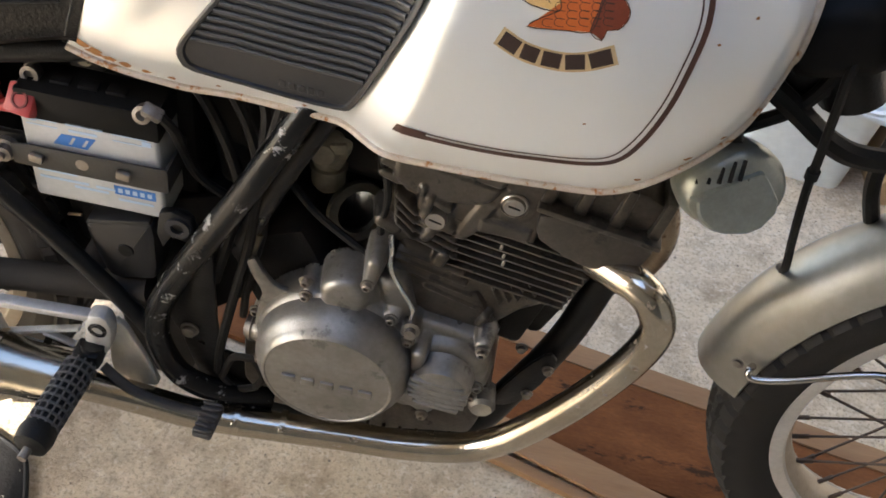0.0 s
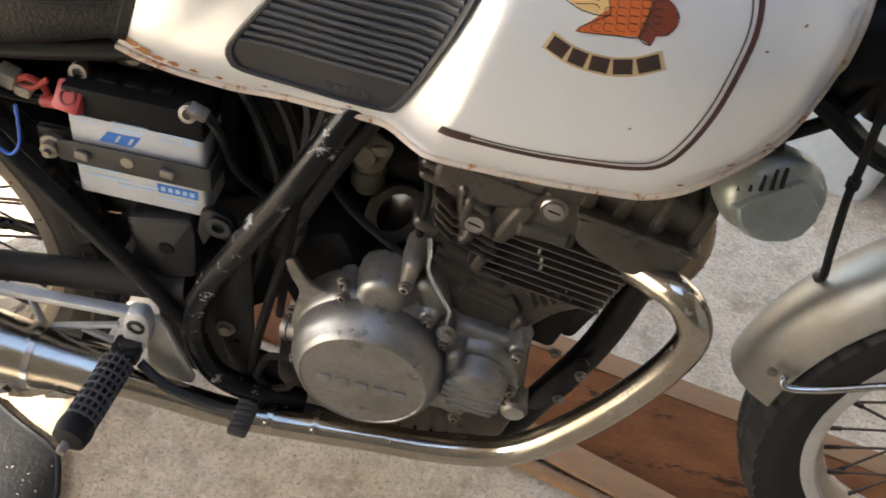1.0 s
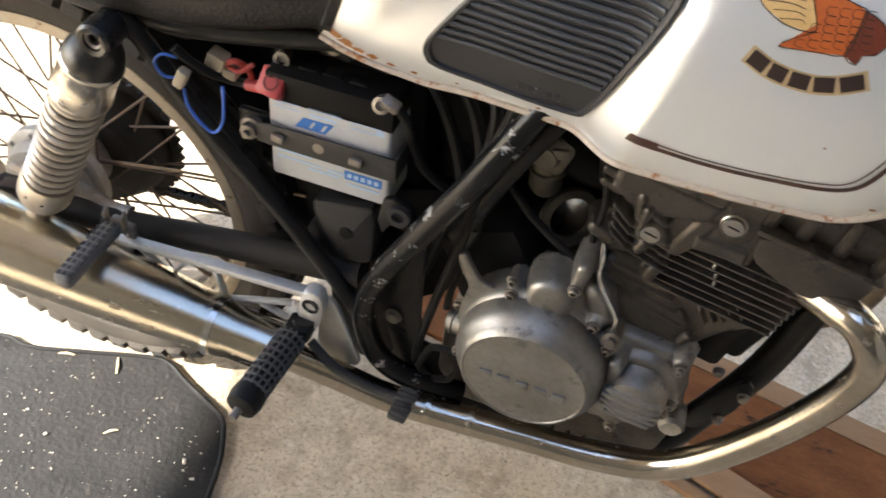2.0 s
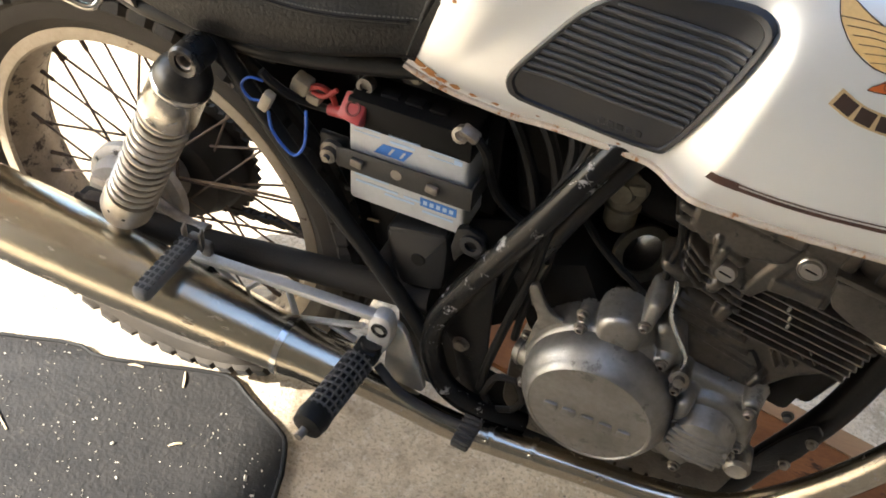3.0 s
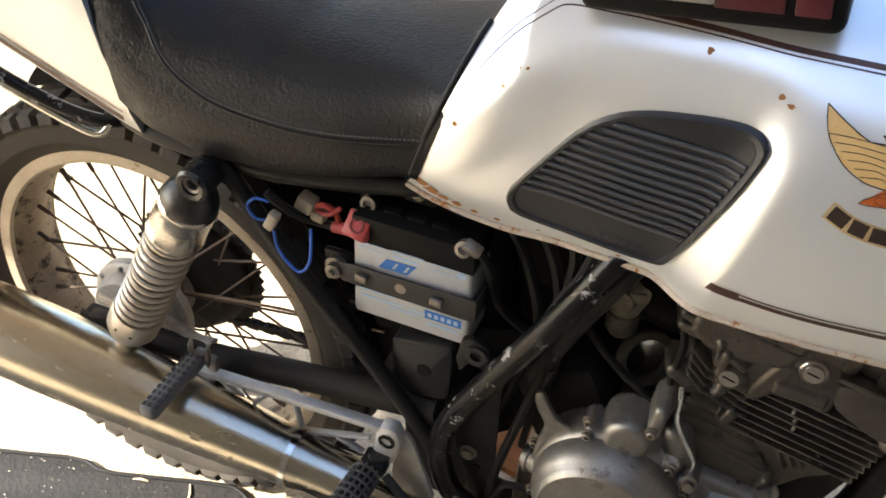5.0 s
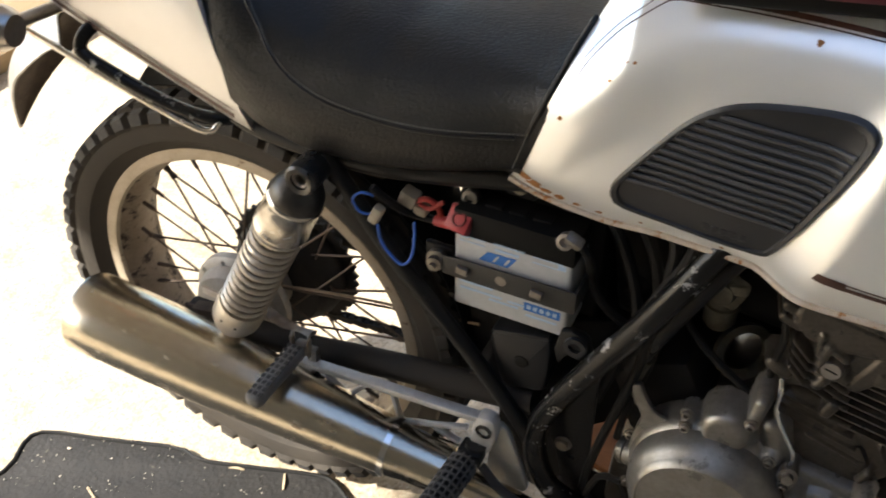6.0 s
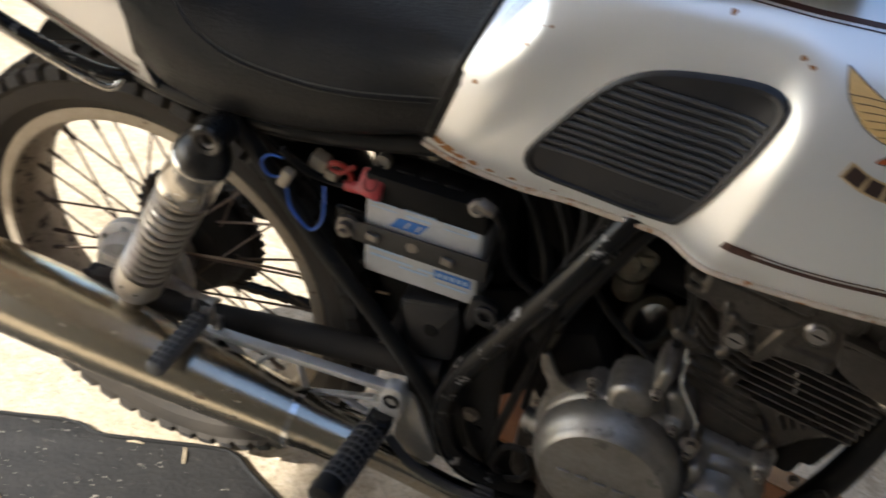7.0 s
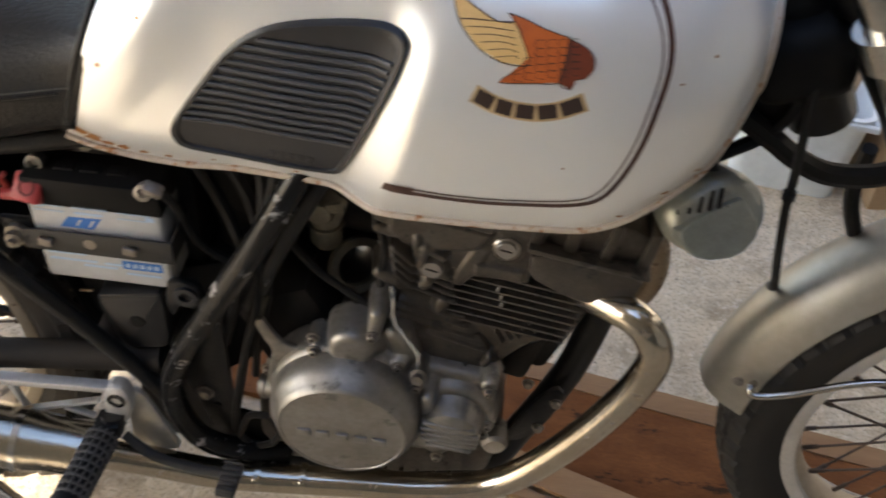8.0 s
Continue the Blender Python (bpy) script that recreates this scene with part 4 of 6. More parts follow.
# shock absorber
def shock(side):
    top, low = Vector((0.171, side * 0.155, 0.652)), Vector((0.032, side * 0.155, 0.370))
    ax = (low - top).normalized()
    bm = bmesh.new()
    lathe(bm, top + ax * 0.040, ax, [(0.0, 0.0), (0.0315, 0.0), (0.033, 0.003), (0.033, 0.006), (0.0322, 0.0075), (0.0322, 0.050), (0.0335, 0.052), (0.0335, 0.055), (0.030, 0.058), (0.012, 0.058), (0.0, 0.058)], 40)
    s = part("shock_absorber", bm, M_CHROME, bike, "chrome-shrouded coil-spring rear shock absorber")
    bm = bmesh.new()
    u = ax.cross(Vector((0, 1, 0))).normalized()
    v = ax.cross(u)
    coil = [top + ax * (0.102 + 0.158 * k / 216) + (u * math.cos(2 * math.pi * k / 18) + v * math.sin(2 * math.pi * k / 18)) * 0.0272 for k in range(217)]
    tube(bm, coil, 0.0040, 8, 1)
    part("spring", bm, M_SPRING, s, "dirty chrome coil spring")
    bm = bmesh.new()
    lathe(bm, top + ax * 0.098, ax, [(0, 0), (0.017, 0.0), (0.017, 0.165), (0, 0.165)], 20)
    part("damper_body", bm, M_LINER, s, "brown dirty damper body")
    bm = bmesh.new()
    lathe(bm, top + ax * 0.258, ax, [(0, 0), (0.031, 0.0), (0.0325, 0.006), (0.0318, 0.034), (0.027, 0.046), (0.020, 0.050), (0, 0.050)], 32)
    block(bm, low + Vector((0, 0.0, -0.002)), (0.026, 0.024, 0.026), bevel=0.006)
    part("lower_collar", bm, M_SPRING, s, "pale metal lower spring collar")
    for k in range(5):
        bm = bmesh.new()
        a = math.pi * (0.25 + 0.45 * k) + 1.0
        o = u * math.cos(a) + v * math.sin(a)
        lathe(bm, top + ax * 0.277 + o * 0.0305, o, [(0, 0), (0.0022, 0), (0.0022, 0.0018), (0, 0.0018)], 10)
        part("collar_hole", bm, M_GREASE, s)
    bm = bmesh.new()
    lathe(bm, top + ax * 0.012, ax, [(0, 0), (0.016, 0), (0.026, 0.010), (0.0305, 0.020), (0.0315, 0.0295), (0, 0.0295)], 32)
    part("top_cap", bm, M_CAP, s, "dark grey dome cap")
    bm = bmesh.new()
    ring_of(bm, top, (0, 1, 0), [(0.0105, -0.018), (0.0155, -0.0195), (0.0185, -0.016), (0.0185, 0.016), (0.0155, 0.0195), (0.0105, 0.018)], 28)
    part("top_eye", bm, M_CAP, s, "dark metal top eye")
    bm = bmesh.new()
    lathe(bm, top + Vector((0, side * 0.002, 0)), (0, side, 0), [(0.0, 0), (0.0105, 0), (0.0105, 0.013), (0.0085, 0.014), (0.0065, 0.012), (0.0065, 0.004), (0, 0.004)], 20)
    part("cap_nut", bm, M_STEEL, s, "round dull steel mounting nut")


shock(-1)
shock(1)

# exhaust
bm = bmesh.new()
A, B = Vector((-0.179, -0.192, 0.338)), Vector((0.36, -0.183, 0.279))
ax = (B - A).normalized()
prof = [(0.050, 0.012), (0.0535, 0.0), (0.055, 0.004), (0.0555, 0.04), (0.0545, 0.12), (0.051, 0.21), (0.0465, 0.30), (0.0415, 0.38), (0.0375, 0.43), (0.0345, 0.47), (0.032, 0.485), (0.031, 0.545)]
lathe(bm, A, ax, [(0.0, 0.03)] + [(0.048, 0.03)] + prof + [(0.0, 0.545)], 40)
muf = part("muffler", bm, M_PIPE, bike, "browned chrome megaphone muffler")
bm = bmesh.new()
ring_of(bm, A + ax * 0.458, ax, [(0.0340, -0.004), (0.0382, -0.004), (0.0382, 0.004), (0.0340, 0.004)], 40)
part("clamp_band", bm, M_BRIGHT, muf, "bright chrome band")
bm = bmesh.new()
block(bm, (0.02, -0.135, 0.385), (0.09, 0.004, 0.012), (0, 8, 0), 0.001)
part("rusty_bracket", bm, M_SEAM, muf)
bm = bmesh.new()
tube(bm, [(0.850, -0.040, 0.505), (0.880, -0.068, 0.517), (0.908, -0.092, 0.527), (0.932, -0.108, 0.530), (0.950, -0.117, 0.516), (0.9600, -0.12, 0.487), (0.951, -0.12, 0.440), (0.925, -0.12, 0.377), (0.888, -0.12, 0.310), (0.845, -0.12, 0.250), (0.80, -0.12, 0.214),
          (0.73, -0.122, 0.197), (0.65, -0.125, 0.193), (0.56, -0.132, 0.192), (0.48, -0.145, 0.205), (0.41, -0.165, 0.245), (0.35, -0.182, 0.277)], 0.0180, 20, 8)
pipe = part("exhaust_pipe", bm, M_HEADER, bike, "browned chrome header pipe", 60)
bm = bmesh.new()
tube(bm, [(0.86, 0.030, 0.530), (0.908, 0.036, 0.546), (0.946, 0.04, 0.524), (0.965, 0.04, 0.484), (0.967, 0.04, 0.443), (0.954, 0.042, 0.404), (0.924, 0.05, 0.362), (0.885, 0.07, 0.32), (0.84, 0.10, 0.25), (0.75, 0.12, 0.205), (0.5, 0.13, 0.20)], 0.0175, 20, 8)
part("far_exhaust_pipe", bm, M_BURNT, bike, "rust-browned second header pipe", 60)
for q, (at, d) in enumerate((((0.53, -0.135, 0.196), (-1, -0.15, 0.05)), ((0.585, -0.129, 0.193), (-1, -0.08, 0.0)))):
    bm = bmesh.new()
    ring_of(bm, at, d, [(0.0172, -0.0035), (0.0196, -0.0035), (0.0196, 0.0035), (0.0172, 0.0035)], 24)
    block(bm, (at[0], at[1] - 0.014, at[2] + 0.014), (0.006, 0.009, 0.010), (40, 0, 0), 0.002)
    part("pipe_clamp", bm, M_PIPE, pipe, "stained steel pipe clamp")

# frame tubes
def frame_tube(name, pts, r, material=None, label="black painted steel frame tube", n=6):
    bm = bmesh.new()
    tube(bm, pts, r, 14, n)
    return part(name, bm, material or M_BLACK, bike, label)


frame_tube("main_diagonal_tube", [(0.635, -0.085, 0.715), (0.600, -0.105, 0.665), (0.555, -0.125, 0.583), (0.507, -0.13, 0.497), (0.455, -0.13, 0.395), (0.441, -0.13, 0.345), (0.444, -0.13, 0.30), (0.462, -0.128, 0.255), (0.50, -0.12, 0.225), (0.56, -0.10, 0.20)], 0.0142, M_CHIPPED, "black frame tube with paint chipped off")
frame_tube("inner_diagonal_tube", [(0.655, -0.06, 0.70), (0.615, -0.085, 0.645), (0.57, -0.09, 0.555), (0.53, -0.09, 0.46)], 0.011)
frame_tube("seat_stay_tube", [(0.162, -0.125, 0.68), (0.208, -0.13, 0.62), (0.266, -0.13, 0.54), (0.353, -0.13, 0.44), (0.418, -0.13, 0.355), (0.448, -0.13, 0.30)], 0.0100)
frame_tube("seat_rail", [(0.03, -0.105, 0.672), (0.1, -0.115, 0.66), (0.25, -0.11, 0.655), (0.45, -0.08, 0.68), (0.65, -0.06, 0.72)], 0.0125)
frame_tube("far_seat_rail", [(0.03, 0.105, 0.672), (0.1, 0.115, 0.66), (0.25, 0.11, 0.655), (0.45, 0.08, 0.68), (0.65, 0.06, 0.72)], 0.0125)
frame_tube("far_seat_stay", [(0.15, 0.125, 0.68), (0.245, 0.13, 0.54), (0.405, 0.13, 0.355), (0.44, 0.13, 0.30)], 0.0125)
frame_tube("far_main_tube", [(0.635, 0.085, 0.715), (0.555, 0.125, 0.583), (0.455, 0.13, 0.395), (0.444, 0.13, 0.30), (0.50, 0.12, 0.225)], 0.0145)
frame_tube("front_down_tube", [(1.03, 0.0, 0.82), (0.975, 0.0, 0.66), (0.945, 0.0, 0.55), (0.916, -0.008, 0.44), (0.890, -0.018, 0.33), (0.845, -0.03, 0.225), (0.80, -0.05, 0.165), (0.70, -0.06, 0.145), (0.55, -0.07, 0.15), (0.46, -0.09, 0.20)], 0.0185)
frame_tube("top_tube", [(0.62, 0.0, 0.72), (0.85, 0.0, 0.80), (1.03, 0.0, 0.86)], 0.022)
bm = bmesh.new()
lathe(bm, (1.075, 0, 0.72), (-0.42, 0, 0.9), [(0, 0), (0.032, 0), (0.032, 0.20), (0, 0.20)], 24)
block(bm, (1.03, 0, 0.77), (0.09, 0.05, 0.10), (0, -20, 0), 0.008)
part("steering_head", bm, M_BLACK, bike, "black steering head")
# lower gusset with its bolt
bm = bmesh.new()
plate(bm, [(0.435, 0.36), (0.46, 0.30), (0.475, 0.235), (0.508, 0.228), (0.505, 0.26), (0.502, 0.34), (0.502, 0.40), (0.502, 0.45), (0.48, 0.44)], -0.108, -0.103)
gus = part("frame_gusset", bm, M_BLACK, bike, "black pressed steel gusset")
bm = bmesh.new()
bolt(bm, (0.470, -0.109, 0.318), r=0.0075, h=0.008, socket=False)
part("bolt", bm, M_STEEL, gus, "bright bolt head")
bm = bmesh.new()
plate(bm, [(0.455, 0.51), (0.468, 0.515), (0.487, 0.508), (0.492, 0.49), (0.482, 0.475), (0.465, 0.478), (0.455, 0.46), (0.45, 0.48)], -0.122, -0.112, 0.002)
tab = part("side_cover_tab", bm, M_BLACK, bike, "grey-black rubber mounting tab")
bm = bmesh.new()
ring_of(bm, (0.474, -0.117, 0.496), (0, 1, 0), [(0.007, -0.009), (0.013, -0.009), (0.013, 0.009), (0.007, 0.009)], 20)
part("grommet", bm, M_PAD, tab)
# black sheet added behind the tubes to stand for the shade of the cavity
bm = bmesh.new()
plate(bm, [(0.368, 0.33), (0.42, 0.47), (0.50, 0.50), (0.538, 0.43), (0.530, 0.355), (0.488, 0.318), (0.487, 0.238), (0.540, 0.226), (0.545, 0.165), (0.455, 0.160), (0.376, 0.175)], -0.072, -0.066)
part("cavity_shade_panel", bm, M_PLASTIC, bike, "black sheet added behind the frame tubes for the cavity's shade")
# front engine hanger plates with bolts
bm = bmesh.new()
plate(bm, round_poly([(0.875, 0.335), (0.888, 0.320), (0.872, 0.262), (0.845, 0.222), (0.824, 0.216), (0.828, 0.245), (0.852, 0.300)], 1), -0.052, -0.046)
hang = part("engine_hanger", bm, M_BLACK, bike, "black engine hanger plate")
for x, z in ((0.842, 0.338), (0.878, 0.307), (0.862, 0.255)):
    bm = bmesh.new()
    bolt(bm, (x, -0.053, z), r=0.0050, h=0.007, socket=False)
    part("bolt", bm, M_STEEL, hang, "dull steel bolt head")

# front guard, stay, fork
fg = part("front_mudguard", guard_mesh(1.405, 0.299, 0.362, 174, 30, 0.058, drop=0.75, n=48), M_FENDER, bike, "dull silver metal front mudguard", 50)
bm = bmesh.new()
bolt(bm, (1.073, -0.0575, 0.392), (-0.3, -0.95, 0), 0.005, 0.003, False)
part("rivet", bm, M_STEEL, fg)
bm = bmesh.new()
tube(bm, [(1.090, -0.058, 0.392), (1.083, -0.070, 0.399), (1.088, -0.077, 0.394), (1.12, -0.079, 0.404), (1.215, -0.081, 0.447), (1.30, -0.09, 0.43), (1.40, -0.095, 0.32)], 0.0042, 10)
part("guard_stay", bm, M_CHROME, fg, "thin chrome mudguard stay")
for s in (-1, 1):
    bm = bmesh.new()
    tube(bm, [(1.405, s * 0.095, 0.285), (1.225, s * 0.095, 0.60)], 0.024, 20)
    leg = part("fork_leg", bm, M_FENDER, bike, "dull alloy fork slider")
    bm = bmesh.new()
    tube(bm, [(1.225, s * 0.095, 0.60), (1.165, s * 0.095, 0.705)], 0.023, 20)
    part("dust_cover", bm, M_RUBBER, leg, "black rubber fork boot")
    bm = bmesh.new()
    tube(bm, [(1.165, s * 0.095, 0.705), (1.035, s * 0.095, 0.93)], 0.0185, 20)
    ring_of(bm, (1.074, s * 0.095, 0.862), (-0.5, 0, 0.866), [(0.0185, -0.016), (0.027, -0.016), (0.027, 0.016), (0.0185, 0.016)], 24)
    part("stanchion", bm, M_CHROME, leg, "chrome fork tube with clamp")
bm = bmesh.new()
for s in (-1, 1):
    tube(bm, [(1.10, 0, 0.80), (1.125, s * 0.095, 0.775)], 0.022, 12)
lathe(bm, (1.06, 0, 0.885), (1, 0, 0.1), [(0.0, -0.03), (0.05, -0.02), (0.085, 0.03), (0.095, 0.09), (0.095, 0.15), (0.0, 0.15)], 28)
block(bm, (1.03, 0, 0.800), (0.09, 0.12, 0.075), (0, -18, 0), 0.02)
part("headlight_shell", bm, M_PLASTIC, bike, "black headlamp shell and yoke", 50)


def cable(name, pts, r, label, material=None, n=7):
    bm = bmesh.new()
    tube(bm, pts, r, 8, n)
    return part(name, bm, material or M_RUBBER, bike, label)


cable("brake_hose", [(0.955, -0.02, 0.752), (0.998, -0.03, 0.730), (1.030, -0.03, 0.708), (1.062, -0.03, 0.686), (1.095, -0.03, 0.675), (1.138, -0.03, 0.681), (1.18, -0.02, 0.70)], 0.0115, "thick black rubber hose")
cable("speedo_cable", [(1.07, -0.02, 0.85), (1.045, -0.055, 0.79), (1.046, -0.06, 0.745), (1.051, -0.06, 0.69), (1.054, -0.06, 0.65), (1.063, -0.06, 0.59), (1.072, -0.055, 0.545), (1.085, -0.01, 0.50), (1.13, 0.05, 0.43), (1.25, 0.08, 0.36)], 0.0045, "thin black cable")
cable("clutch_cable", [(1.09, -0.03, 0.88), (1.058, -0.03, 0.82), (1.047, -0.03, 0.77), (1.028, -0.03, 0.72), (0.995, -0.03, 0.690), (0.955, -0.03, 0.665), (0.90, -0.03, 0.66)], 0.0070, "black sheathed cable")
cable("vent_hose", [(1.135, 0.01, 0.68), (1.138, 0.02, 0.631), (1.147, 0.02, 0.590), (1.18, 0.03, 0.52)], 0.0085, "short black hose")
bm = bmesh.new()
tube(bm, [(1.052, -0.0605, 0.673), (1.0525, -0.0605, 0.664)], 0.0066, 10)
part("cable_collar", bm, M_RUBBER, bike)

# horn, grey-green shell with slots
horn_n = Vector((0.25, -0.90, 0.35)).normalized()
horn_at = Vector((0.984, -0.085, 0.656))
horn_x = Vector((0.96, 0.28, 0.03)).normalized()
horn_x = (horn_x - horn_n * horn_x.dot(horn_n)).normalized()
horn_y = horn_n.cross(horn_x)
horn_m = Matrix((horn_x, horn_y, horn_n)).transposed().to_4x4()
horn_m.translation = horn_at
bm = bmesh.new()
lathe(bm, (0, 0, 0), (0, 0, 1), [(0.0, -0.045), (0.036, -0.045), (0.047, -0.034), (0.0500, -0.014), (0.0492, -0.002), (0.0455, 0.008), (0.038, 0.0145), (0.022, 0.018), (0.0, 0.019)], 48)
for v in bm.verts:
    v.co.y = max(v.co.y, -0.041 + 0.16 * abs(v.co.x + 0.004))
bmesh.ops.transform(bm, matrix=horn_m @ Matrix.Scale(0.84, 4, (0, 1, 0)), verts=bm.verts)
horn = part("horn", bm, M_GREENGREY, bike, "grey-green painted horn shell with slots", 60)
bm = bmesh.new()
face = round_poly([(-0.045, 0.000), (0.012, 0.024), (0.020, 0.022), (0.041, -0.012), (0.020, -0.0385), (-0.020, -0.0385), (-0.041, -0.020)], 1)
rings = []
for s, h in ((1.02, -0.004), (1.0, 0.008), (0.94, 0.0205), (0.89, 0.0225)):
    rings.append([horn_m @ Vector((x * s, y * s, h)) for x, y in face])
bridge(bm, rings)
part("deflector", bm, M_GREENGREY, horn, "flat grey-green horn face", 25)
for k in range(5):
    bm = bmesh.new()
    block(bm, (0, 0, 0), (0.0030, 0.019, 0.004), (0, 0, -18), 0.0003, 1)
    x = -0.037 + 0.0085 * k
    bmesh.ops.transform(bm, matrix=horn_m @ Matrix.Translation((x, 0.0165 + 0.0018 * k, 0.0190 - 9.0 * x * x)) @ Matrix.Rotation(radians(-26), 4, "X"), verts=bm.verts)
    part("slot", bm, M_GREASE, horn)
bm = bmesh.new()
block(bm, (0.955, -0.03, 0.695), (0.05, 0.08, 0.05), (0, -20, 0), 0.006)
part("horn_bracket", bm, M_BLACK, bike, "black horn bracket")

# ---------------------------------------------------------------- engine
eng = empty("engine", (0, 0, 0), bike, "dull cast alloy single-cylinder engine")
bm = bmesh.new()
plate(bm, [(0.525, 0.31), (0.56, 0.36), (0.63, 0.425), (0.70, 0.455), (0.78, 0.45), (0.806, 0.405), (0.818, 0.26), (0.805, 0.195), (0.70, 0.168), (0.55, 0.172), (0.522, 0.215)], -0.088, 0.11, 0.008)
for k in range(9):
    block(bm, (0.62 + 0.02 * k, -0.088, 0.172 + 0.0006 * k), (0.004, 0.03, 0.016), (0, 0, 0), 0.001, 1)
part("crankcase", bm, M_ALUDIRT, eng, "oil-stained cast alloy crankcase")
COVER = [(0.566, 0.32), (0.586, 0.360), (0.618, 0.390), (0.628, 0.418), (0.634, 0.440), (0.656, 0.455), (0.684, 0.448), (0.704, 0.428), (0.722, 0.408), (0.785, 0.398), (0.803, 0.37), (0.803, 0.30), (0.785, 0.255), (0.72, 0.245), (0.66, 0.262), (0.60, 0.262), (0.566, 0.285)]
relief("side_cover", [
    (COVER, 0.104, 0.010), (0.641, 0.346, 0.092, 0.124, 0.016), (0.648, 0.435, 0.032, 0.121, 0.022), (0.646, 0.443, 0.0260, 0.1280, 0.010), (0.643, 0.400, 0.652, 0.432, 0.030, 0.117, 0.018),
    (0.674, 0.500, 0.671, 0.474, 0.0075, 0.1265, 0.006), (0.607, 0.427, 0.0085, 0.117, 0.006), (0.692, 0.450, 0.706, 0.395, 0.016, 0.110, 0.014), (0.697, 0.419, 0.011, 0.119, 0.007),
    (0.759, 0.343, 0.048, 0.117, 0.010), (0.717, 0.400, 0.726, 0.378, 0.010, 0.122, 0.008), (0.732, 0.384, 0.732, 0.358, 0.0080, 0.136, 0.006), (0.797, 0.395, 0.010, 0.114, 0.005), (0.800, 0.335, 0.010, 0.114, 0.005),
    (0.566, 0.345, 0.566, 0.295, 0.010, 0.112, 0.006), (0.700, 0.290, 0.745, 0.262, 0.012, 0.110, 0.006),
], (0.535, 0.235), (0.825, 0.525), 0.00125, 0.082, lambda x, z, h: (x, -h, z), M_ALU, eng, "cast alloy right engine cover with rounded gear housing", steep=7)
bm = bmesh.new()
lathe(bm, (0.641, -0.103, 0.346), (0, -1, 0), [(0.0, 0), (0.087, 0.0), (0.087, 0.024), (0.0855, 0.036), (0.0815, 0.045), (0.0775, 0.0495), (0.0765, 0.0525), (0.0725, 0.0585), (0.0710, 0.0597), (0.0690, 0.0597), (0.0680, 0.0585), (0.0, 0.0585)], 72)
cl = part("clutch_cover", bm, M_ALU, eng, "round dull alloy clutch cover")
for k in range(5):
    bm = bmesh.new()
    block(bm, (0.5990 + 0.0211 * k, -0.1625, 0.3410 - 0.0006 * k), (0.0150, 0.0050, 0.0110), bevel=0.0016, seg=2)
    part("raised_letter_block", bm, M_ALU, cl)
BOLTS = [(0, 0.605, -0.1185, 0.4295), (0, 0.603, -0.110, 0.442), (0, 0.670, -0.127, 0.474), (0, 0.697, -0.1195, 0.421), (0, 0.718, -0.125, 0.398), (0, 0.545, -0.10, 0.365), (0, 0.553, -0.114, 0.300),
         (0, 0.732, -0.1355, 0.356), (0, 0.800, -0.118, 0.335), (0, 0.797, -0.118, 0.395), (0, 0.795, -0.115, 0.312), (0, 0.745, -0.118, 0.262), (0, 0.60, -0.114, 0.268), (0, 0.66, -0.10, 0.236)]
for _, x, y, z in BOLTS:
    bm = bmesh.new()
    bolt(bm, (x, y, z), r=0.0052, h=0.007)
    part("cover_bolt", bm, M_STEEL, eng)
# finned oil filter cover
bm = bmesh.new()
lathe(bm, (0.759, -0.10, 0.343), (0, -1, 0), [(0.0, 0), (0.042, 0.0), (0.042, 0.010), (0.037, 0.016), (0.0355, 0.034), (0.032, 0.043), (0.025, 0.047), (0.0, 0.048)], 40)
for k in range(5):
    h = -0.022 + 0.0095 * k
    half = math.sqrt(max(0.0, 0.034 ** 2 - h * h))
    block(bm, (0.759, -0.1440, 0.343 + h), (2 * half, 0.010, 0.0052), (0, 6, 0), 0.0024, 3)
part("oil_filter_cover", bm, M_ALU, eng, "ribbed alloy oil filter cover")
bm = bmesh.new()
lathe(bm, (0.808, -0.075, 0.278), (0.1, -1, 0), [(0.0, 0), (0.016, 0.0), (0.016, 0.028), (0.012, 0.033), (0, 0.033)], 18)
part("drain_boss", bm, M_ALU, eng, "pale alloy boss")
# cylinder and fins, leaning forward; E gives places along the fins, up the bore and across
LEAN = 10
e1, e3 = Vector((math.cos(radians(LEAN)), 0, -math.sin(radians(LEAN)))), Vector((math.sin(radians(LEAN)), 0, math.cos(radians(LEAN))))
base = Vector((0.782, 0.0, 0.425))


def E(a, c, y=0.0):
    return base + e1 * a + e3 * c + Vector((0, y, 0))


def casting(bm, poly, y0, y1, bevel=0.004, rounds=1):
    """A cast block with this outline in the cylinder's own plane."""
    pts = [E(a, c) for a, c in (round_poly(poly, rounds) if rounds else poly)]
    plate(bm, [(p.x, p.z) for p in pts], y0, y1, bevel)


bm = bmesh.new()
casting(bm, [(-0.088, -0.02), (0.030, -0.01), (0.066, 0.05), (0.072, 0.12), (0.09, 0.165), (-0.100, 0.165), (-0.100, 0.06)], -0.066, 0.068, 0.008)
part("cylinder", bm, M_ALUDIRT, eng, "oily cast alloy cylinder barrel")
for k in range(8):
    c = 0.0450 + 0.0105 * k
    right = 0.088 - (0.118 - c) * 0.12
    bm = bmesh.new()
    casting(bm, [(-0.06, c - 0.0013), (right, c - 0.0016), (right + 0.002, c), (right, c + 0.0016), (-0.06, c + 0.0013)], -0.0900, 0.09, 0.0009, 0)
    part("cooling_fin", bm, M_HEAD, eng)
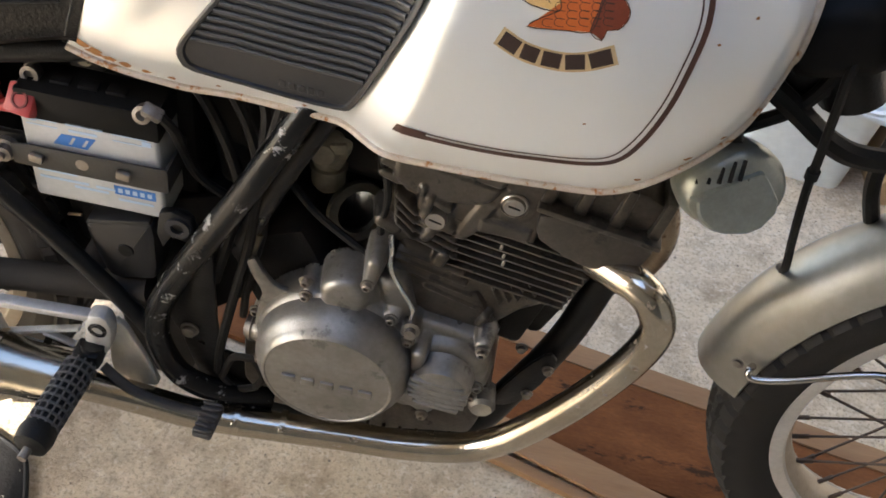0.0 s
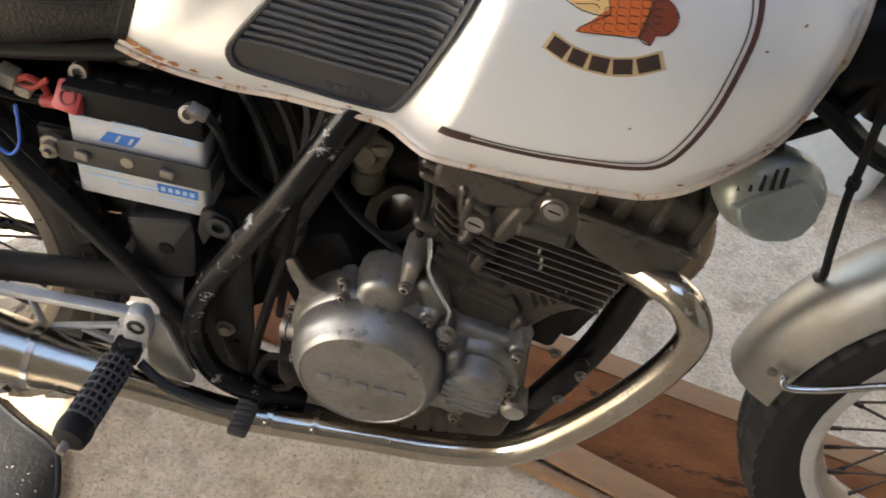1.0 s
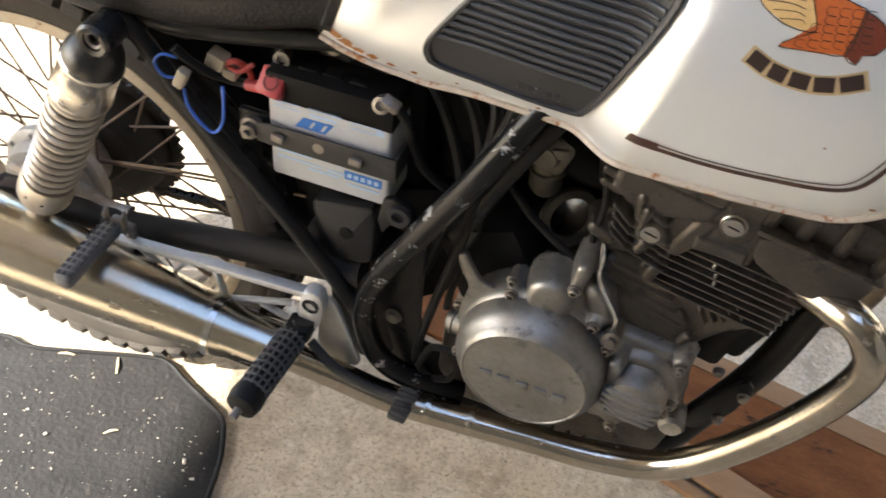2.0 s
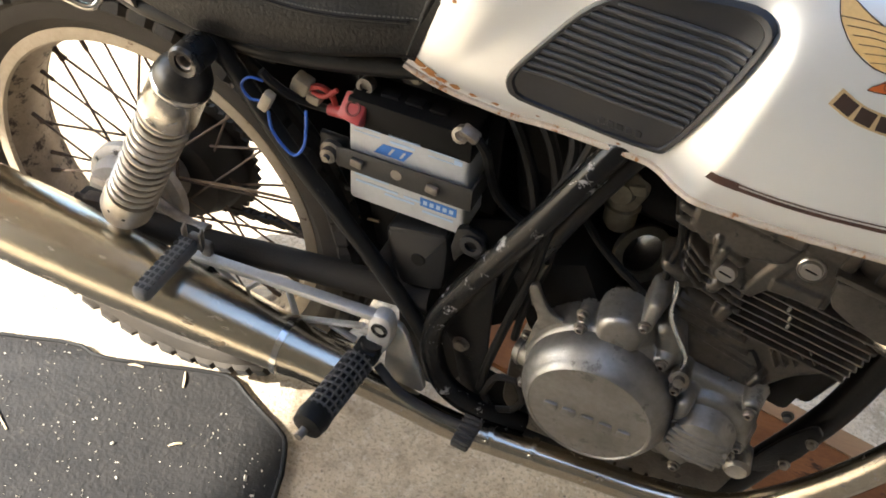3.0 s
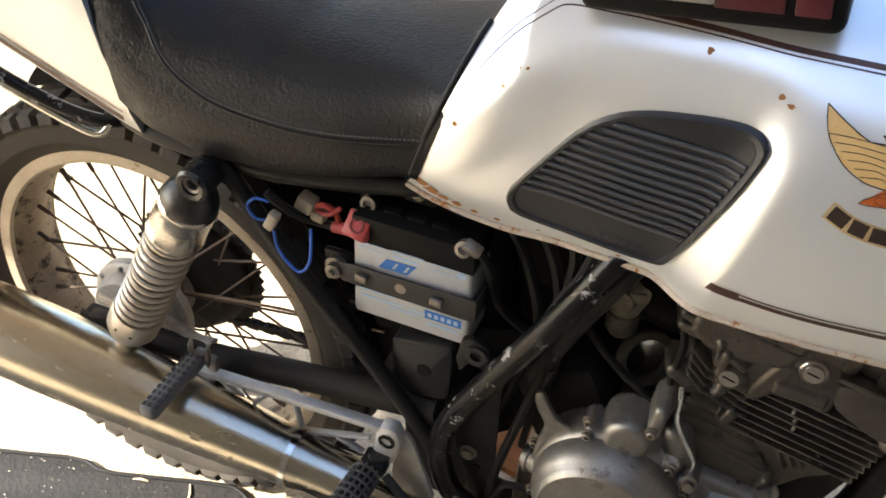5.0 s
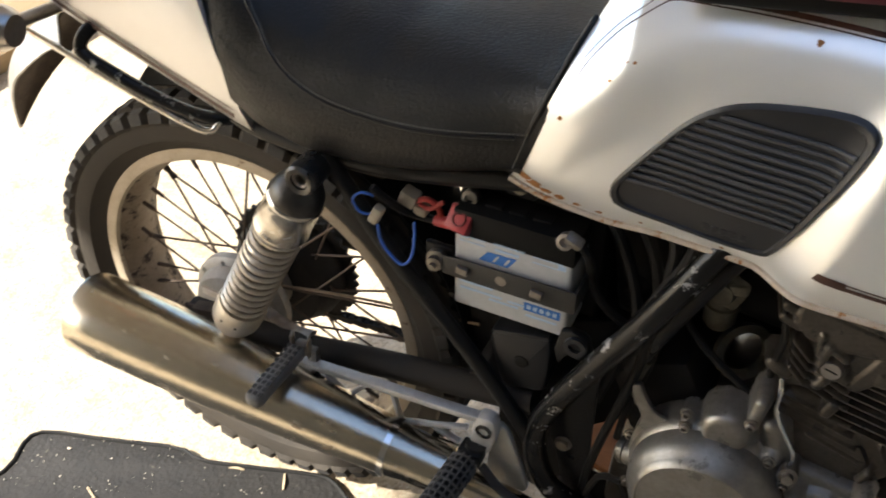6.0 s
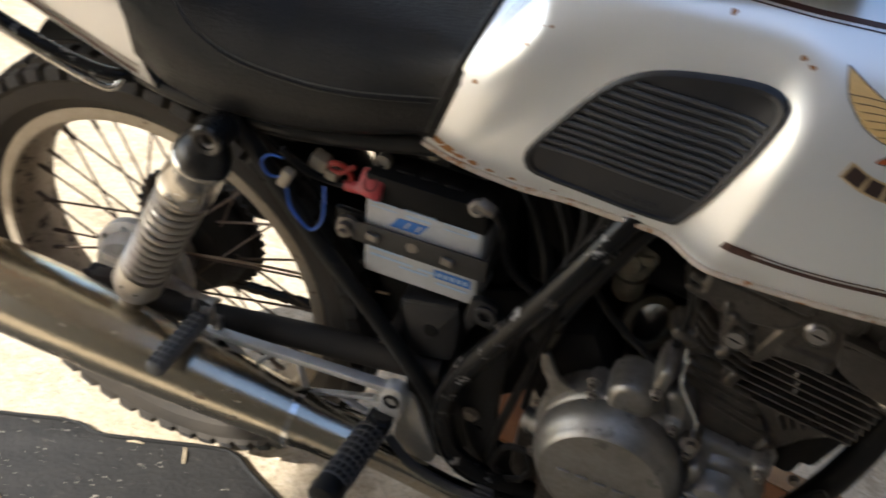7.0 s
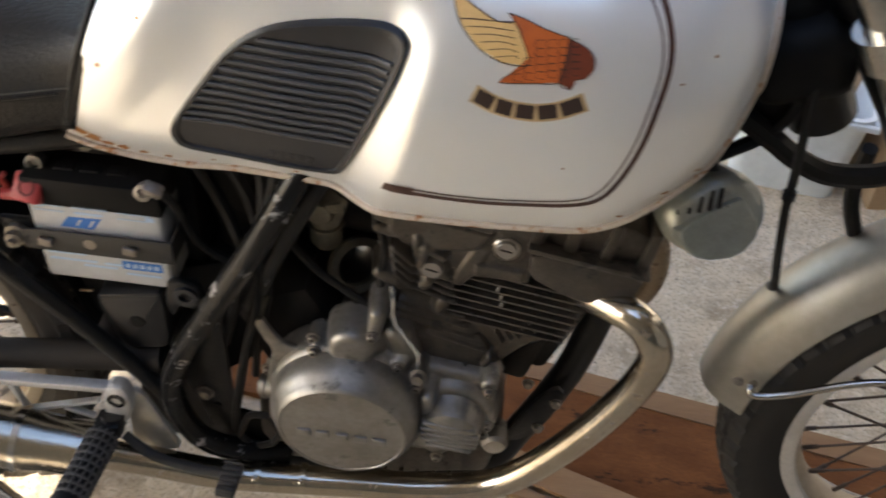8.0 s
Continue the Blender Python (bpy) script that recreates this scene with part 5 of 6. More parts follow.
for a, c in ((-0.006, 0.103), (0.000, 0.0925), (0.003, 0.082)):
    bm = bmesh.new()
    block(bm, E(a, c, -0.0892), (0.0034, 0.004, 0.0075), (0, LEAN, 0), 0.001, 1)
    part("fin_tie", bm, M_STEEL, eng)
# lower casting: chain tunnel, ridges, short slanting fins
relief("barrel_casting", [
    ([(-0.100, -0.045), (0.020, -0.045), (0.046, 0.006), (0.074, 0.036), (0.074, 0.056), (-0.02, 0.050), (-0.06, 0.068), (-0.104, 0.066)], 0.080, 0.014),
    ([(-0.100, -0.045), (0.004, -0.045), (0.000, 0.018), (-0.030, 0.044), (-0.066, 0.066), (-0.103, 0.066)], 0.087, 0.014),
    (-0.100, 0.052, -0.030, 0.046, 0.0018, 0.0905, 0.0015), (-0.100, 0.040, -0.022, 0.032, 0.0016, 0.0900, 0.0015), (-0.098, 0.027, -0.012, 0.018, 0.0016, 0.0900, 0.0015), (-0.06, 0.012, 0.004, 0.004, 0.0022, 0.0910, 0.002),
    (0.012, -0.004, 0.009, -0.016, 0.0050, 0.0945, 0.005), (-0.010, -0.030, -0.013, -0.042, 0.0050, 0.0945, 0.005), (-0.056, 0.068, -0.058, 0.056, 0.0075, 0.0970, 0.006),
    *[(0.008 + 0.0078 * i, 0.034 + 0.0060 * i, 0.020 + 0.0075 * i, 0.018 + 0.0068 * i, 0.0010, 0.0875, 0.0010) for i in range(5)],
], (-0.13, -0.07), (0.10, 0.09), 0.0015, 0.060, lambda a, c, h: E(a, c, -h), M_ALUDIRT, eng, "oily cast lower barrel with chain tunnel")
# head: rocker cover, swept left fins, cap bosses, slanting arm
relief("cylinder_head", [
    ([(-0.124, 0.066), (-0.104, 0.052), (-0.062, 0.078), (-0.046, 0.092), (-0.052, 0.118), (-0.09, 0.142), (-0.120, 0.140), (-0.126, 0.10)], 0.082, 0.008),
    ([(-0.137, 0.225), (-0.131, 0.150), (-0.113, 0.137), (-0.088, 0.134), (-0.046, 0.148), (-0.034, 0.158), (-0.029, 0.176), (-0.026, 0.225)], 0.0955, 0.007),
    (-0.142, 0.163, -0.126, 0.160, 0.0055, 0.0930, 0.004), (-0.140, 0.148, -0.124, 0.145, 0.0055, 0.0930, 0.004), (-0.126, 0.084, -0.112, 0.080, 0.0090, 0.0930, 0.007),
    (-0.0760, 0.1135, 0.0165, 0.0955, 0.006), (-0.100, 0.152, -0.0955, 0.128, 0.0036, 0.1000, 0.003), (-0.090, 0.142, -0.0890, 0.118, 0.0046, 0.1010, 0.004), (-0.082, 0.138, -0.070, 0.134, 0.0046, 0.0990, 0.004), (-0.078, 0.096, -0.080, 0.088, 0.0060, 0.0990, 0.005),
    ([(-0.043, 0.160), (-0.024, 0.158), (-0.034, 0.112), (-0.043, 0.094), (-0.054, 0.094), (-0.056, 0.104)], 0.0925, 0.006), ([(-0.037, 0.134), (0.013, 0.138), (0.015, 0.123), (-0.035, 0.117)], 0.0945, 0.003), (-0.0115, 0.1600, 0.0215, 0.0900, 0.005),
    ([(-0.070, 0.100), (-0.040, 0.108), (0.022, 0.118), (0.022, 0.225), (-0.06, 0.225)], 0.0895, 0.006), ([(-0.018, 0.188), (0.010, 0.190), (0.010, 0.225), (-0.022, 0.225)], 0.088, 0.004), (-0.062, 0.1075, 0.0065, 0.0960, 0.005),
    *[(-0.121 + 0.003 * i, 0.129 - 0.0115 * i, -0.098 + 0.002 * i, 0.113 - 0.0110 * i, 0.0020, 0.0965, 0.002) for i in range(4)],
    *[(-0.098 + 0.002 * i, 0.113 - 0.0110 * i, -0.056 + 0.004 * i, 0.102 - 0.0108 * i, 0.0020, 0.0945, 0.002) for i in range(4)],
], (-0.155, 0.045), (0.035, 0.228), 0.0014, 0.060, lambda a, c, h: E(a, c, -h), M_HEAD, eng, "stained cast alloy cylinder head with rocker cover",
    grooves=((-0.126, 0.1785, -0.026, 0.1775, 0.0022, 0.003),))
bm = bmesh.new()
block(bm, (0.832, 0.0, 0.392), (0.036, 0.11, 0.10), (0, 14, 0), 0.01)
block(bm, (0.862, 0.01, 0.405), (0.040, 0.09, 0.13), (0, 20, 0), 0.012)
part("front_casting", bm, M_GREASE, eng, "greasy lower front of the cylinder")
# ribbed valve cover
bm = bmesh.new()
casting(bm, [(0.010, 0.174), (0.016, 0.138), (0.040, 0.128), (0.074, 0.119), (0.104, 0.126), (0.123, 0.141), (0.127, 0.174)], -0.098, -0.010, 0.0035, 1)
part("valve_cover", bm, M_HEAD, eng, "ribbed cast alloy valve cover")
bm = bmesh.new()
casting(bm, [(0.006, 0.1715), (0.130, 0.1715), (0.130, 0.1785), (0.006, 0.1785)], -0.101, -0.010, 0.0025, 0)
part("cover_lip", bm, M_HEAD, eng)
bm = bmesh.new()
casting(bm, [(0.008, 0.176), (0.128, 0.176), (0.122, 0.222), (0.012, 0.222)], -0.086, -0.010, 0.004, 1)
part("cover_top", bm, M_ALUDIRT, eng, "recessed top of the valve cover")
for a in (0.013, 0.046, 0.082, 0.120):
    bm = bmesh.new()
    casting(bm, [(a - 0.0065, 0.177), (a + 0.0065, 0.177), (a + 0.0050, 0.226), (a - 0.0050, 0.226)], -0.0925, -0.010, 0.003, 0)
    part("cover_rib", bm, M_ALUDIRT, eng)
for k in range(3):
    bm = bmesh.new()
    block(bm, E(0.106 + 0.007 * k, 0.134 + 0.004 * k, -0.085), (0.0035, 0.012, 0.014), (0, LEAN - 30, 0), 0.001, 1)
    part("small_fin", bm, M_HEAD, eng)
bm = bmesh.new()
lathe(bm, (0.7975, -0.090, 0.588), (0, -1, 0.1), [(0.0, 0), (0.0135, 0.0), (0.0135, 0.004), (0.0125, 0.0050), (0.0118, 0.0035), (0.0106, 0.0035), (0.0102, 0.006), (0.0094, 0.007), (0.0, 0.007)], 36)
cap = part("timing_cap", bm, M_SHOCK, eng, "bright round inspection cap")
bm = bmesh.new()
block(bm, (0.7975, -0.0972, 0.5888), (0.012, 0.0012, 0.0016), (0, 12, 0), 0.0003, 1)
part("slot", bm, M_GREASE, cap)
bm = bmesh.new()
lathe(bm, (0.7260, -0.086, 0.553), (0, -1, 0.1), [(0.0, 0), (0.0140, 0.0), (0.0125, 0.008), (0.0108, 0.010), (0.0105, 0.014), (0.0095, 0.0155), (0.0, 0.0155)], 32)
cap = part("tappet_cap", bm, M_SHOCK, eng, "bright slotted screw cap")
bm = bmesh.new()
block(bm, (0.7260, -0.1016, 0.5547), (0.013, 0.0012, 0.0018), (0, 14, 0), 0.0003, 1)
part("slot", bm, M_GREASE, cap)
# exhaust flange
bm = bmesh.new()
lathe(bm, (0.868, -0.055, 0.512), (0.75, -0.62, 0.2), [(0.0, 0), (0.026, 0.0), (0.026, 0.008), (0.021, 0.010), (0.021, 0.020), (0.0, 0.020)], 24)
part("exhaust_flange", bm, M_STEEL, eng, "stained exhaust flange")
# oil pipe and cables by the head
cable("oil_feed_pipe", [(0.685, -0.104, 0.528), (0.688, -0.110, 0.513), (0.6885, -0.111, 0.492), (0.694, -0.112, 0.476), (0.7035, -0.113, 0.460), (0.7135, -0.116, 0.447), (0.7175, -0.118, 0.438), (0.7172, -0.118, 0.415)], 0.0025, "thin bright chrome oil pipe", M_BRIGHT)
cable("breather_hose", [(0.655, -0.075, 0.65), (0.667, -0.085, 0.612), (0.676, -0.088, 0.565), (0.672, -0.088, 0.52), (0.676, -0.09, 0.50)], 0.0040, "thin black hose")
bm = bmesh.new()
lathe(bm, (0.7195, -0.112, 0.412), (0, -1, 0.2), [(0, 0), (0.010, 0), (0.010, 0.014), (0.006, 0.015), (0.006, 0.022), (0, 0.022)], 14)
part("banjo_bolt", bm, M_STEEL, eng)
# carburettor and inlet
carb = empty("carburettor", (0, 0, 0), bike, "stained alloy carburettor")
bm = bmesh.new()
lathe(bm, (0.604, -0.03, 0.540), (0, 0, -1), [(0, -0.03), (0.015, -0.03), (0.017, -0.02), (0.017, 0.0), (0.020, 0.002), (0.020, 0.006), (0.018, 0.008), (0.018, 0.026), (0.013, 0.034), (0, 0.036)], 24)
block(bm, (0.607, -0.045, 0.570), (0.040, 0.018, 0.035), (0, 20, 0), 0.006)
part("float_bowl", bm, M_CARB, carb)
bm = bmesh.new()
lathe(bm, (0.604, -0.052, 0.573), (0, -1, 0.1), [(0, 0), (0.016, 0), (0.014, 0.006), (0.012, 0.010), (0, 0.010)], 18)
block(bm, (0.620, -0.057, 0.583), (0.018, 0.006, 0.012), (0, -15, 0), 0.002)
part("throttle_wheel", bm, M_CARB, carb, "yellowed throttle linkage")
bm = bmesh.new()
ring_of(bm, (0.638, -0.035, 0.482), (0.55, -0.75, 0.30), [(0.024, -0.004), (0.034, -0.004), (0.034, 0.004), (0.024, 0.004)], 32)
part("inlet_clamp", bm, M_CARB, carb, "dull metal inlet ring")
bm = bmesh.new()
tube(bm, [(0.57, 0.0, 0.545), (0.70, 0.0, 0.53)], 0.026, 18)
part("inlet_rubber", bm, M_RUBBER, carb, "black rubber inlet")
# black sheet added to darken the gap behind the carburettor like shade
bm = bmesh.new()
plate(bm, [(0.53, 0.38), (0.60, 0.42), (0.70, 0.45), (0.70, 0.66), (0.55, 0.68), (0.52, 0.52)], 0.054, 0.060)
part("carb_shade_panel", bm, M_PLASTIC, bike, "black sheet added behind the carburettor for the shade there")
# dark block added as backing so the gap behind the crankcase stays dark
bm = bmesh.new()
block(bm, (0.565, 0.0, 0.400), (0.11, 0.15, 0.12), (0, -25, 0), 0.02)
part("dark_backing", bm, M_GREASE, eng, "dark block added to back the gap behind the crankcase")
# black boxes that fill the middle
bm = bmesh.new()
block(bm, (0.525, 0.02, 0.575), (0.085, 0.15, 0.155), (0, -8, 0), 0.018)
tube(bm, [(0.50, -0.03, 0.55), (0.575, -0.02, 0.545)], 0.030, 16)
part("airbox", bm, M_PLASTIC, bike, "black plastic airbox", 50)
bm = bmesh.new()
block(bm, (0.392, 0.03, 0.57), (0.17, 0.19, 0.165), (0, 0, 0), 0.006)
block(bm, (0.385, -0.045, 0.492), (0.145, 0.115, 0.006), (0, 0, 0), 0.001)
part("battery_box", bm, M_PLASTIC, bike, "black battery tray")
bm = bmesh.new()
block(bm, (0.39, 0.03, 0.42), (0.16, 0.15, 0.13), (0, 0, 0), 0.01)
block(bm, (0.475, 0.03, 0.400), (0.13, 0.12, 0.16), (0, 0, 0), 0.01)
part("inner_fairing", bm, M_PLASTIC, bike, "dark inner frame panels")
bm = bmesh.new()
plate(bm, round_poly([(0.19, 0.66), (0.54, 0.68), (0.545, 0.48), (0.44, 0.36), (0.36, 0.42)], 1), 0.122, 0.130, 0.003)
part("far_side_cover", bm, M_PLASTIC, bike, "dark side cover beyond the frame")
bm = bmesh.new()
plate(bm, round_poly([(0.369, 0.464), (0.376, 0.472), (0.438, 0.486), (0.446, 0.482), (0.444, 0.406), (0.436, 0.398), (0.394, 0.390), (0.386, 0.396)], 1), -0.118, -0.06, 0.006)
block(bm, (0.408, -0.104, 0.4775), (0.070, 0.026, 0.007), (0, -12, 0), 0.003)
sc = part("fuse_box", bm, M_GREYBOX, bike, "dark grey plastic electrics cover")
bm = bmesh.new()
lathe(bm, (0.412, -0.118, 0.440), (0, -1, 0), [(0, 0), (0.009, 0), (0.008, 0.0015), (0, 0.0015)], 16)
part("logo_patch", bm, M_PLASTIC, sc)
bm = bmesh.new()
bolt(bm, (0.413, -0.120, 0.372), r=0.007, h=0.007, socket=False)
part("frame_bolt", bm, M_STEEL, bike)

# ---------------------------------------------------------------- battery
bm = bmesh.new()
block(bm, (0.392, -0.078, 0.551), (0.135, 0.074, 0.114), bevel=0.005, seg=3)
bat = part("battery", bm, M_BATT, bike, "white battery with blue print and black lid")
bm = bmesh.new()
block(bm, (0.392, -0.077, 0.6125), (0.138, 0.077, 0.035), bevel=0.003)
block(bm, (0.392, -0.055, 0.633), (0.10, 0.030, 0.014), bevel=0.003)
part("lid", bm, M_PLASTIC, bat, "black battery lid")
for k in range(3):
    bm = bmesh.new()
    block(bm, (0.362 + 0.027 * k, -0.092, 0.6305), (0.020, 0.014, 0.005), bevel=0.002)
    part("cell_cap", bm, M_PLASTIC, bat)
FY = -0.1152


def print_bar(x, z, w, h, material, rot=0.0, name="print_bar"):
    bm = bmesh.new()
    block(bm, (x, FY, z), (w, 0.0006, h), (0, rot, 0), 0)
    part(name, bm, material, bat)


bm = bmesh.new()
plate(bm, [(0.354, 0.570), (0.364, 0.584), (0.398, 0.585), (0.388, 0.570)], FY - 0.0003, FY + 0.0003, 0)
part("blue_mark", bm, M_BLUE, bat, "blue printed emblem")
bm = bmesh.new()
for x in (0.370, 0.383):
    plate(bm, [(x, 0.573), (x + 0.005, 0.582), (x + 0.008, 0.582), (x + 0.003, 0.573)], FY - 0.0007, FY - 0.0004, 0)
part("white_strokes", bm, M_BATT, bat)
for x, z, w, h in ((0.346, 0.5965, 0.030, 0.0012), (0.346, 0.590, 0.030, 0.0012), (0.388, 0.598, 0.036, 0.0035), (0.386, 0.590, 0.028, 0.003), (0.432, 0.5965, 0.034, 0.0012), (0.430, 0.589, 0.030, 0.0012), (0.448, 0.592, 0.009, 0.006), (0.337, 0.597, 0.008, 0.006),
                   (0.352, 0.533, 0.040, 0.0045), (0.358, 0.523, 0.05, 0.003), (0.385, 0.517, 0.035, 0.003), (0.43, 0.5115, 0.036, 0.003), (0.40, 0.5225, 0.02, 0.003)):
    print_bar(x, z, w, h, M_PALEBLUE)
print_bar(0.430, 0.524, 0.042, 0.0115, M_BLUE, name="blue_panel")
for k in range(5):
    bm = bmesh.new()
    block(bm, (0.415 + 0.0075 * k, FY - 0.0004, 0.524), (0.0045, 0.0004, 0.0055), bevel=0)
    part("pale_bar", bm, M_PALEBLUE, bat)
# strap with bolts
bm = bmesh.new()
plate(bm, [(0.313, 0.541), (0.313, 0.565), (0.330, 0.568), (0.468, 0.570), (0.468, 0.540), (0.33, 0.540)], -0.1225, -0.1200, 0.0008)
block(bm, (0.467, -0.095, 0.555), (0.003, 0.055, 0.028), bevel=0.0005, seg=1)
strap = part("battery_strap", bm, mat("strap_steel", (0.034, 0.032, 0.030), (0.055, 0.052, 0.046), 30, 0.5, 0.7, 0.3, 0.2, 300), bike, "dark steel battery strap with bolts")
for x, z in ((0.339, 0.5555), (0.4255, 0.5555)):
    bm = bmesh.new()
    block(bm, (x, -0.1255, z), (0.014, 0.006, 0.010), (0, 10, 0), 0.002)
    part("rubber_stud", bm, M_STEEL, strap, "grey stud")
bm = bmesh.new()
lathe(bm, (0.3835, -0.1225, 0.5555), (0, -1, 0), [(0, 0), (0.0065, 0), (0.0065, 0.0006), (0, 0.0006)], 18)
part("hole", bm, M_STEEL, strap)
bm = bmesh.new()
lathe(bm, (0.3045, -0.112, 0.5515), (0, -1, 0), [(0, 0), (0.013, 0), (0.013, 0.006), (0.009, 0.007), (0.009, 0.014), (0.004, 0.015), (0.004, 0.02), (0, 0.02)], 14)
part("strap_bolt", bm, M_STEEL, strap, "dull steel hex bolt")
bm = bmesh.new()
block(bm, (0.3045, -0.108, 0.552), (0.034, 0.008, 0.034), bevel=0.003)
part("strap_tab", bm, M_BLACK, strap)
# terminals, boot and leads
bm = bmesh.new()
block(bm, (0.331, -0.112, 0.6145), (0.028, 0.016, 0.029), (-38, 4, -8), 0.003)
tube(bm, [(0.318, -0.112, 0.604), (0.300, -0.110, 0.601)], 0.0065, 10)
boot = part("terminal_boot", bm, M_RED, bat, "red vinyl terminal boot")
bm = bmesh.new()
lathe(bm, (0.3315, -0.1183, 0.6194), (-0.08, -0.785, 0.61), [(0.0065, 0), (0.0085, 0), (0.0085, 0.0015), (0.0065, 0.0015), (0.0065, 0.0)], 16, caps=False)
part("boot_ring", bm, mat("dark_red", (0.2, 0.02, 0.02), None, 40, 0.5), bat)
bm = bmesh.new()
lathe(bm, (0.334, -0.088, 0.632), (0, -1, 0.2), [(0, 0), (0.009, 0), (0.009, 0.012), (0.005, 0.012), (0.005, 0.008), (0, 0.008)], 14)
part("terminal_post", bm, M_STEEL, bat, "dull lead terminal")
bm = bmesh.new()
block(bm, (0.458, -0.116, 0.634), (0.020, 0.013, 0.012), (25, 25, 0), 0.003)
lathe(bm, (0.4495, -0.112, 0.6295), (0, -1, 0.35), [(0, 0), (0.009, 0), (0.009, 0.010), (0.005, 0.011), (0.005, 0.008), (0, 0.008)], 14)
part("terminal_clamp", bm, M_STEEL, bat, "bright terminal clamp and screw")
cable("earth_lead", [(0.463, -0.116, 0.634), (0.474, -0.110, 0.612), (0.474, -0.095, 0.580), (0.484, -0.09, 0.545), (0.505, -0.085, 0.520), (0.53, -0.08, 0.505)], 0.0052, "thick black battery lead")
for pts in ([(0.47, -0.06, 0.645), (0.50, -0.075, 0.61), (0.52, -0.08, 0.56), (0.53, -0.08, 0.50)], [(0.49, -0.05, 0.66), (0.53, -0.07, 0.61), (0.545, -0.075, 0.55), (0.545, -0.075, 0.49)], [(0.52, -0.05, 0.67), (0.55, -0.07, 0.63), (0.552, -0.08, 0.585), (0.56, -0.085, 0.55)]):
    cable("wiring_sheath", pts, 0.0065, "black sheathed wiring")
cable("positive_lead", [(0.302, -0.110, 0.601), (0.285, -0.112, 0.602), (0.265, -0.124, 0.614), (0.250, -0.138, 0.636), (0.241, -0.142, 0.648)], 0.0048, "black battery lead")
cable("blue_wire", [(0.246, -0.142, 0.600), (0.250, -0.144, 0.580), (0.263, -0.146, 0.565), (0.277, -0.146, 0.557), (0.288, -0.145, 0.572), (0.290, -0.142, 0.597), (0.287, -0.136, 0.612)], 0.0017, "thin bright blue wire loop", M_WIREBLUE)
cable("blue_wire", [(0.243, -0.142, 0.612), (0.227, -0.145, 0.612), (0.219, -0.146, 0.626), (0.228, -0.145, 0.638), (0.243, -0.142, 0.637)], 0.0015, "thin bright blue wire loop", M_WIREBLUE)
for at, size, r in (((0.245, -0.142, 0.613), (0.012, 0.012, 0.024), 25), ((0.270, -0.112, 0.624), (0.020, 0.018, 0.018), 20), ((0.284, -0.112, 0.612), (0.016, 0.014, 0.012), 10)):
    bm = bmesh.new()
    block(bm, at, size, (0, r, 0), 0.003)
    part("wire_connector", bm, M_CREAM, bike, "yellowed plastic wire connector")
cable("red_wire", [(0.278, -0.113, 0.622), (0.292, -0.115, 0.630), (0.303, -0.112, 0.622), (0.306, -0.108, 0.605)], 0.0034, "red wire", M_REDWIRE)
cable("red_wire", [(0.282, -0.113, 0.618), (0.297, -0.116, 0.620), (0.31, -0.112, 0.630)], 0.0028, "red wire", M_REDWIRE)
for at in ((0.222, -0.118, 0.647), (0.388, -0.098, 0.660)):
    bm = bmesh.new()
    block(bm, (at[0], at[1] + 0.012, at[2]), (0.034, 0.010, 0.026), bevel=0.003)
    tb = part("mounting_tab", bm, M_BLACK, bike, "black frame tab with a bolt")
    bm = bmesh.new()
    lathe(bm, (at[0], at[1] + 0.008, at[2]), (0, -1, 0.15), [(0, 0), (0.0075, 0), (0.0075, 0.003), (0.005, 0.003), (0.005, 0.007), (0, 0.007)], 12)
    part("tab_bolt", bm, M_CARB, tb, "brassy bolt")

# ---------------------------------------------------------------- foot controls
hg = empty("peg_hanger", (0, 0, 0), bike, "cast alloy lattice footpeg hanger")


def bar(bm, p, q, w, h):
    """A square bar from p to q in a plane of constant y."""
    p, q = Vector(p), Vector(q)
    d = q - p
    block(bm, (p + q) / 2, (d.length, w, h), (0, -math.degrees(math.atan2(d.z, d.x)), 0), min(w, h) * 0.2)


bm = bmesh.new()
bar(bm, (0.128, -0.150, 0.343), (0.390, -0.150, 0.361), 0.014, 0.009)
part("top_bar", bm, M_ALUPAINT, hg, "bare bright alloy bar")
bm = bmesh.new()
bar(bm, (0.138, -0.154, 0.317), (0.336, -0.154, 0.287), 0.009, 0.008)
bar(bm, (0.138, -0.150, 0.348), (0.142, -0.150, 0.316), 0.012, 0.016)
part("lower_bar", bm, M_ALUPAINT, hg, "cast alloy lower bar")
for a, b in (((0.160, 0.342), (0.196, 0.311)), ((0.196, 0.311), (0.226, 0.347)), ((0.262, 0.349), (0.272, 0.300)), ((0.272, 0.302), (0.362, 0.336)), ((0.318, 0.316), (0.352, 0.304))):
    bm = bmesh.new()
    bar(bm, (a[0], -0.152, a[1]), (b[0], -0.152, b[1]), 0.008, 0.005)
    part("lattice_rib", bm, M_ALUPAINT, hg)
bm = bmesh.new()
plate(bm, round_poly([(0.372, 0.366), (0.396, 0.370), (0.402, 0.348), (0.396, 0.314), (0.384, 0.296), (0.360, 0.292), (0.356, 0.300), (0.368, 0.318)], 1), -0.158, -0.138, 0.004)
part("pivot_block", bm, M_ALUPAINT, hg, "cast alloy pivot block")
bm = bmesh.new()
lathe(bm, (0.386, -0.157, 0.347), (0, -1, 0), [(0.0, 0), (0.0105, 0), (0.0105, 0.003), (0.0065, 0.0035), (0.0065, -0.003), (0, -0.003)], 20)
part("pivot_bolt", bm, M_CAP, hg, "recessed steel pivot bolt")
bm = bmesh.new()
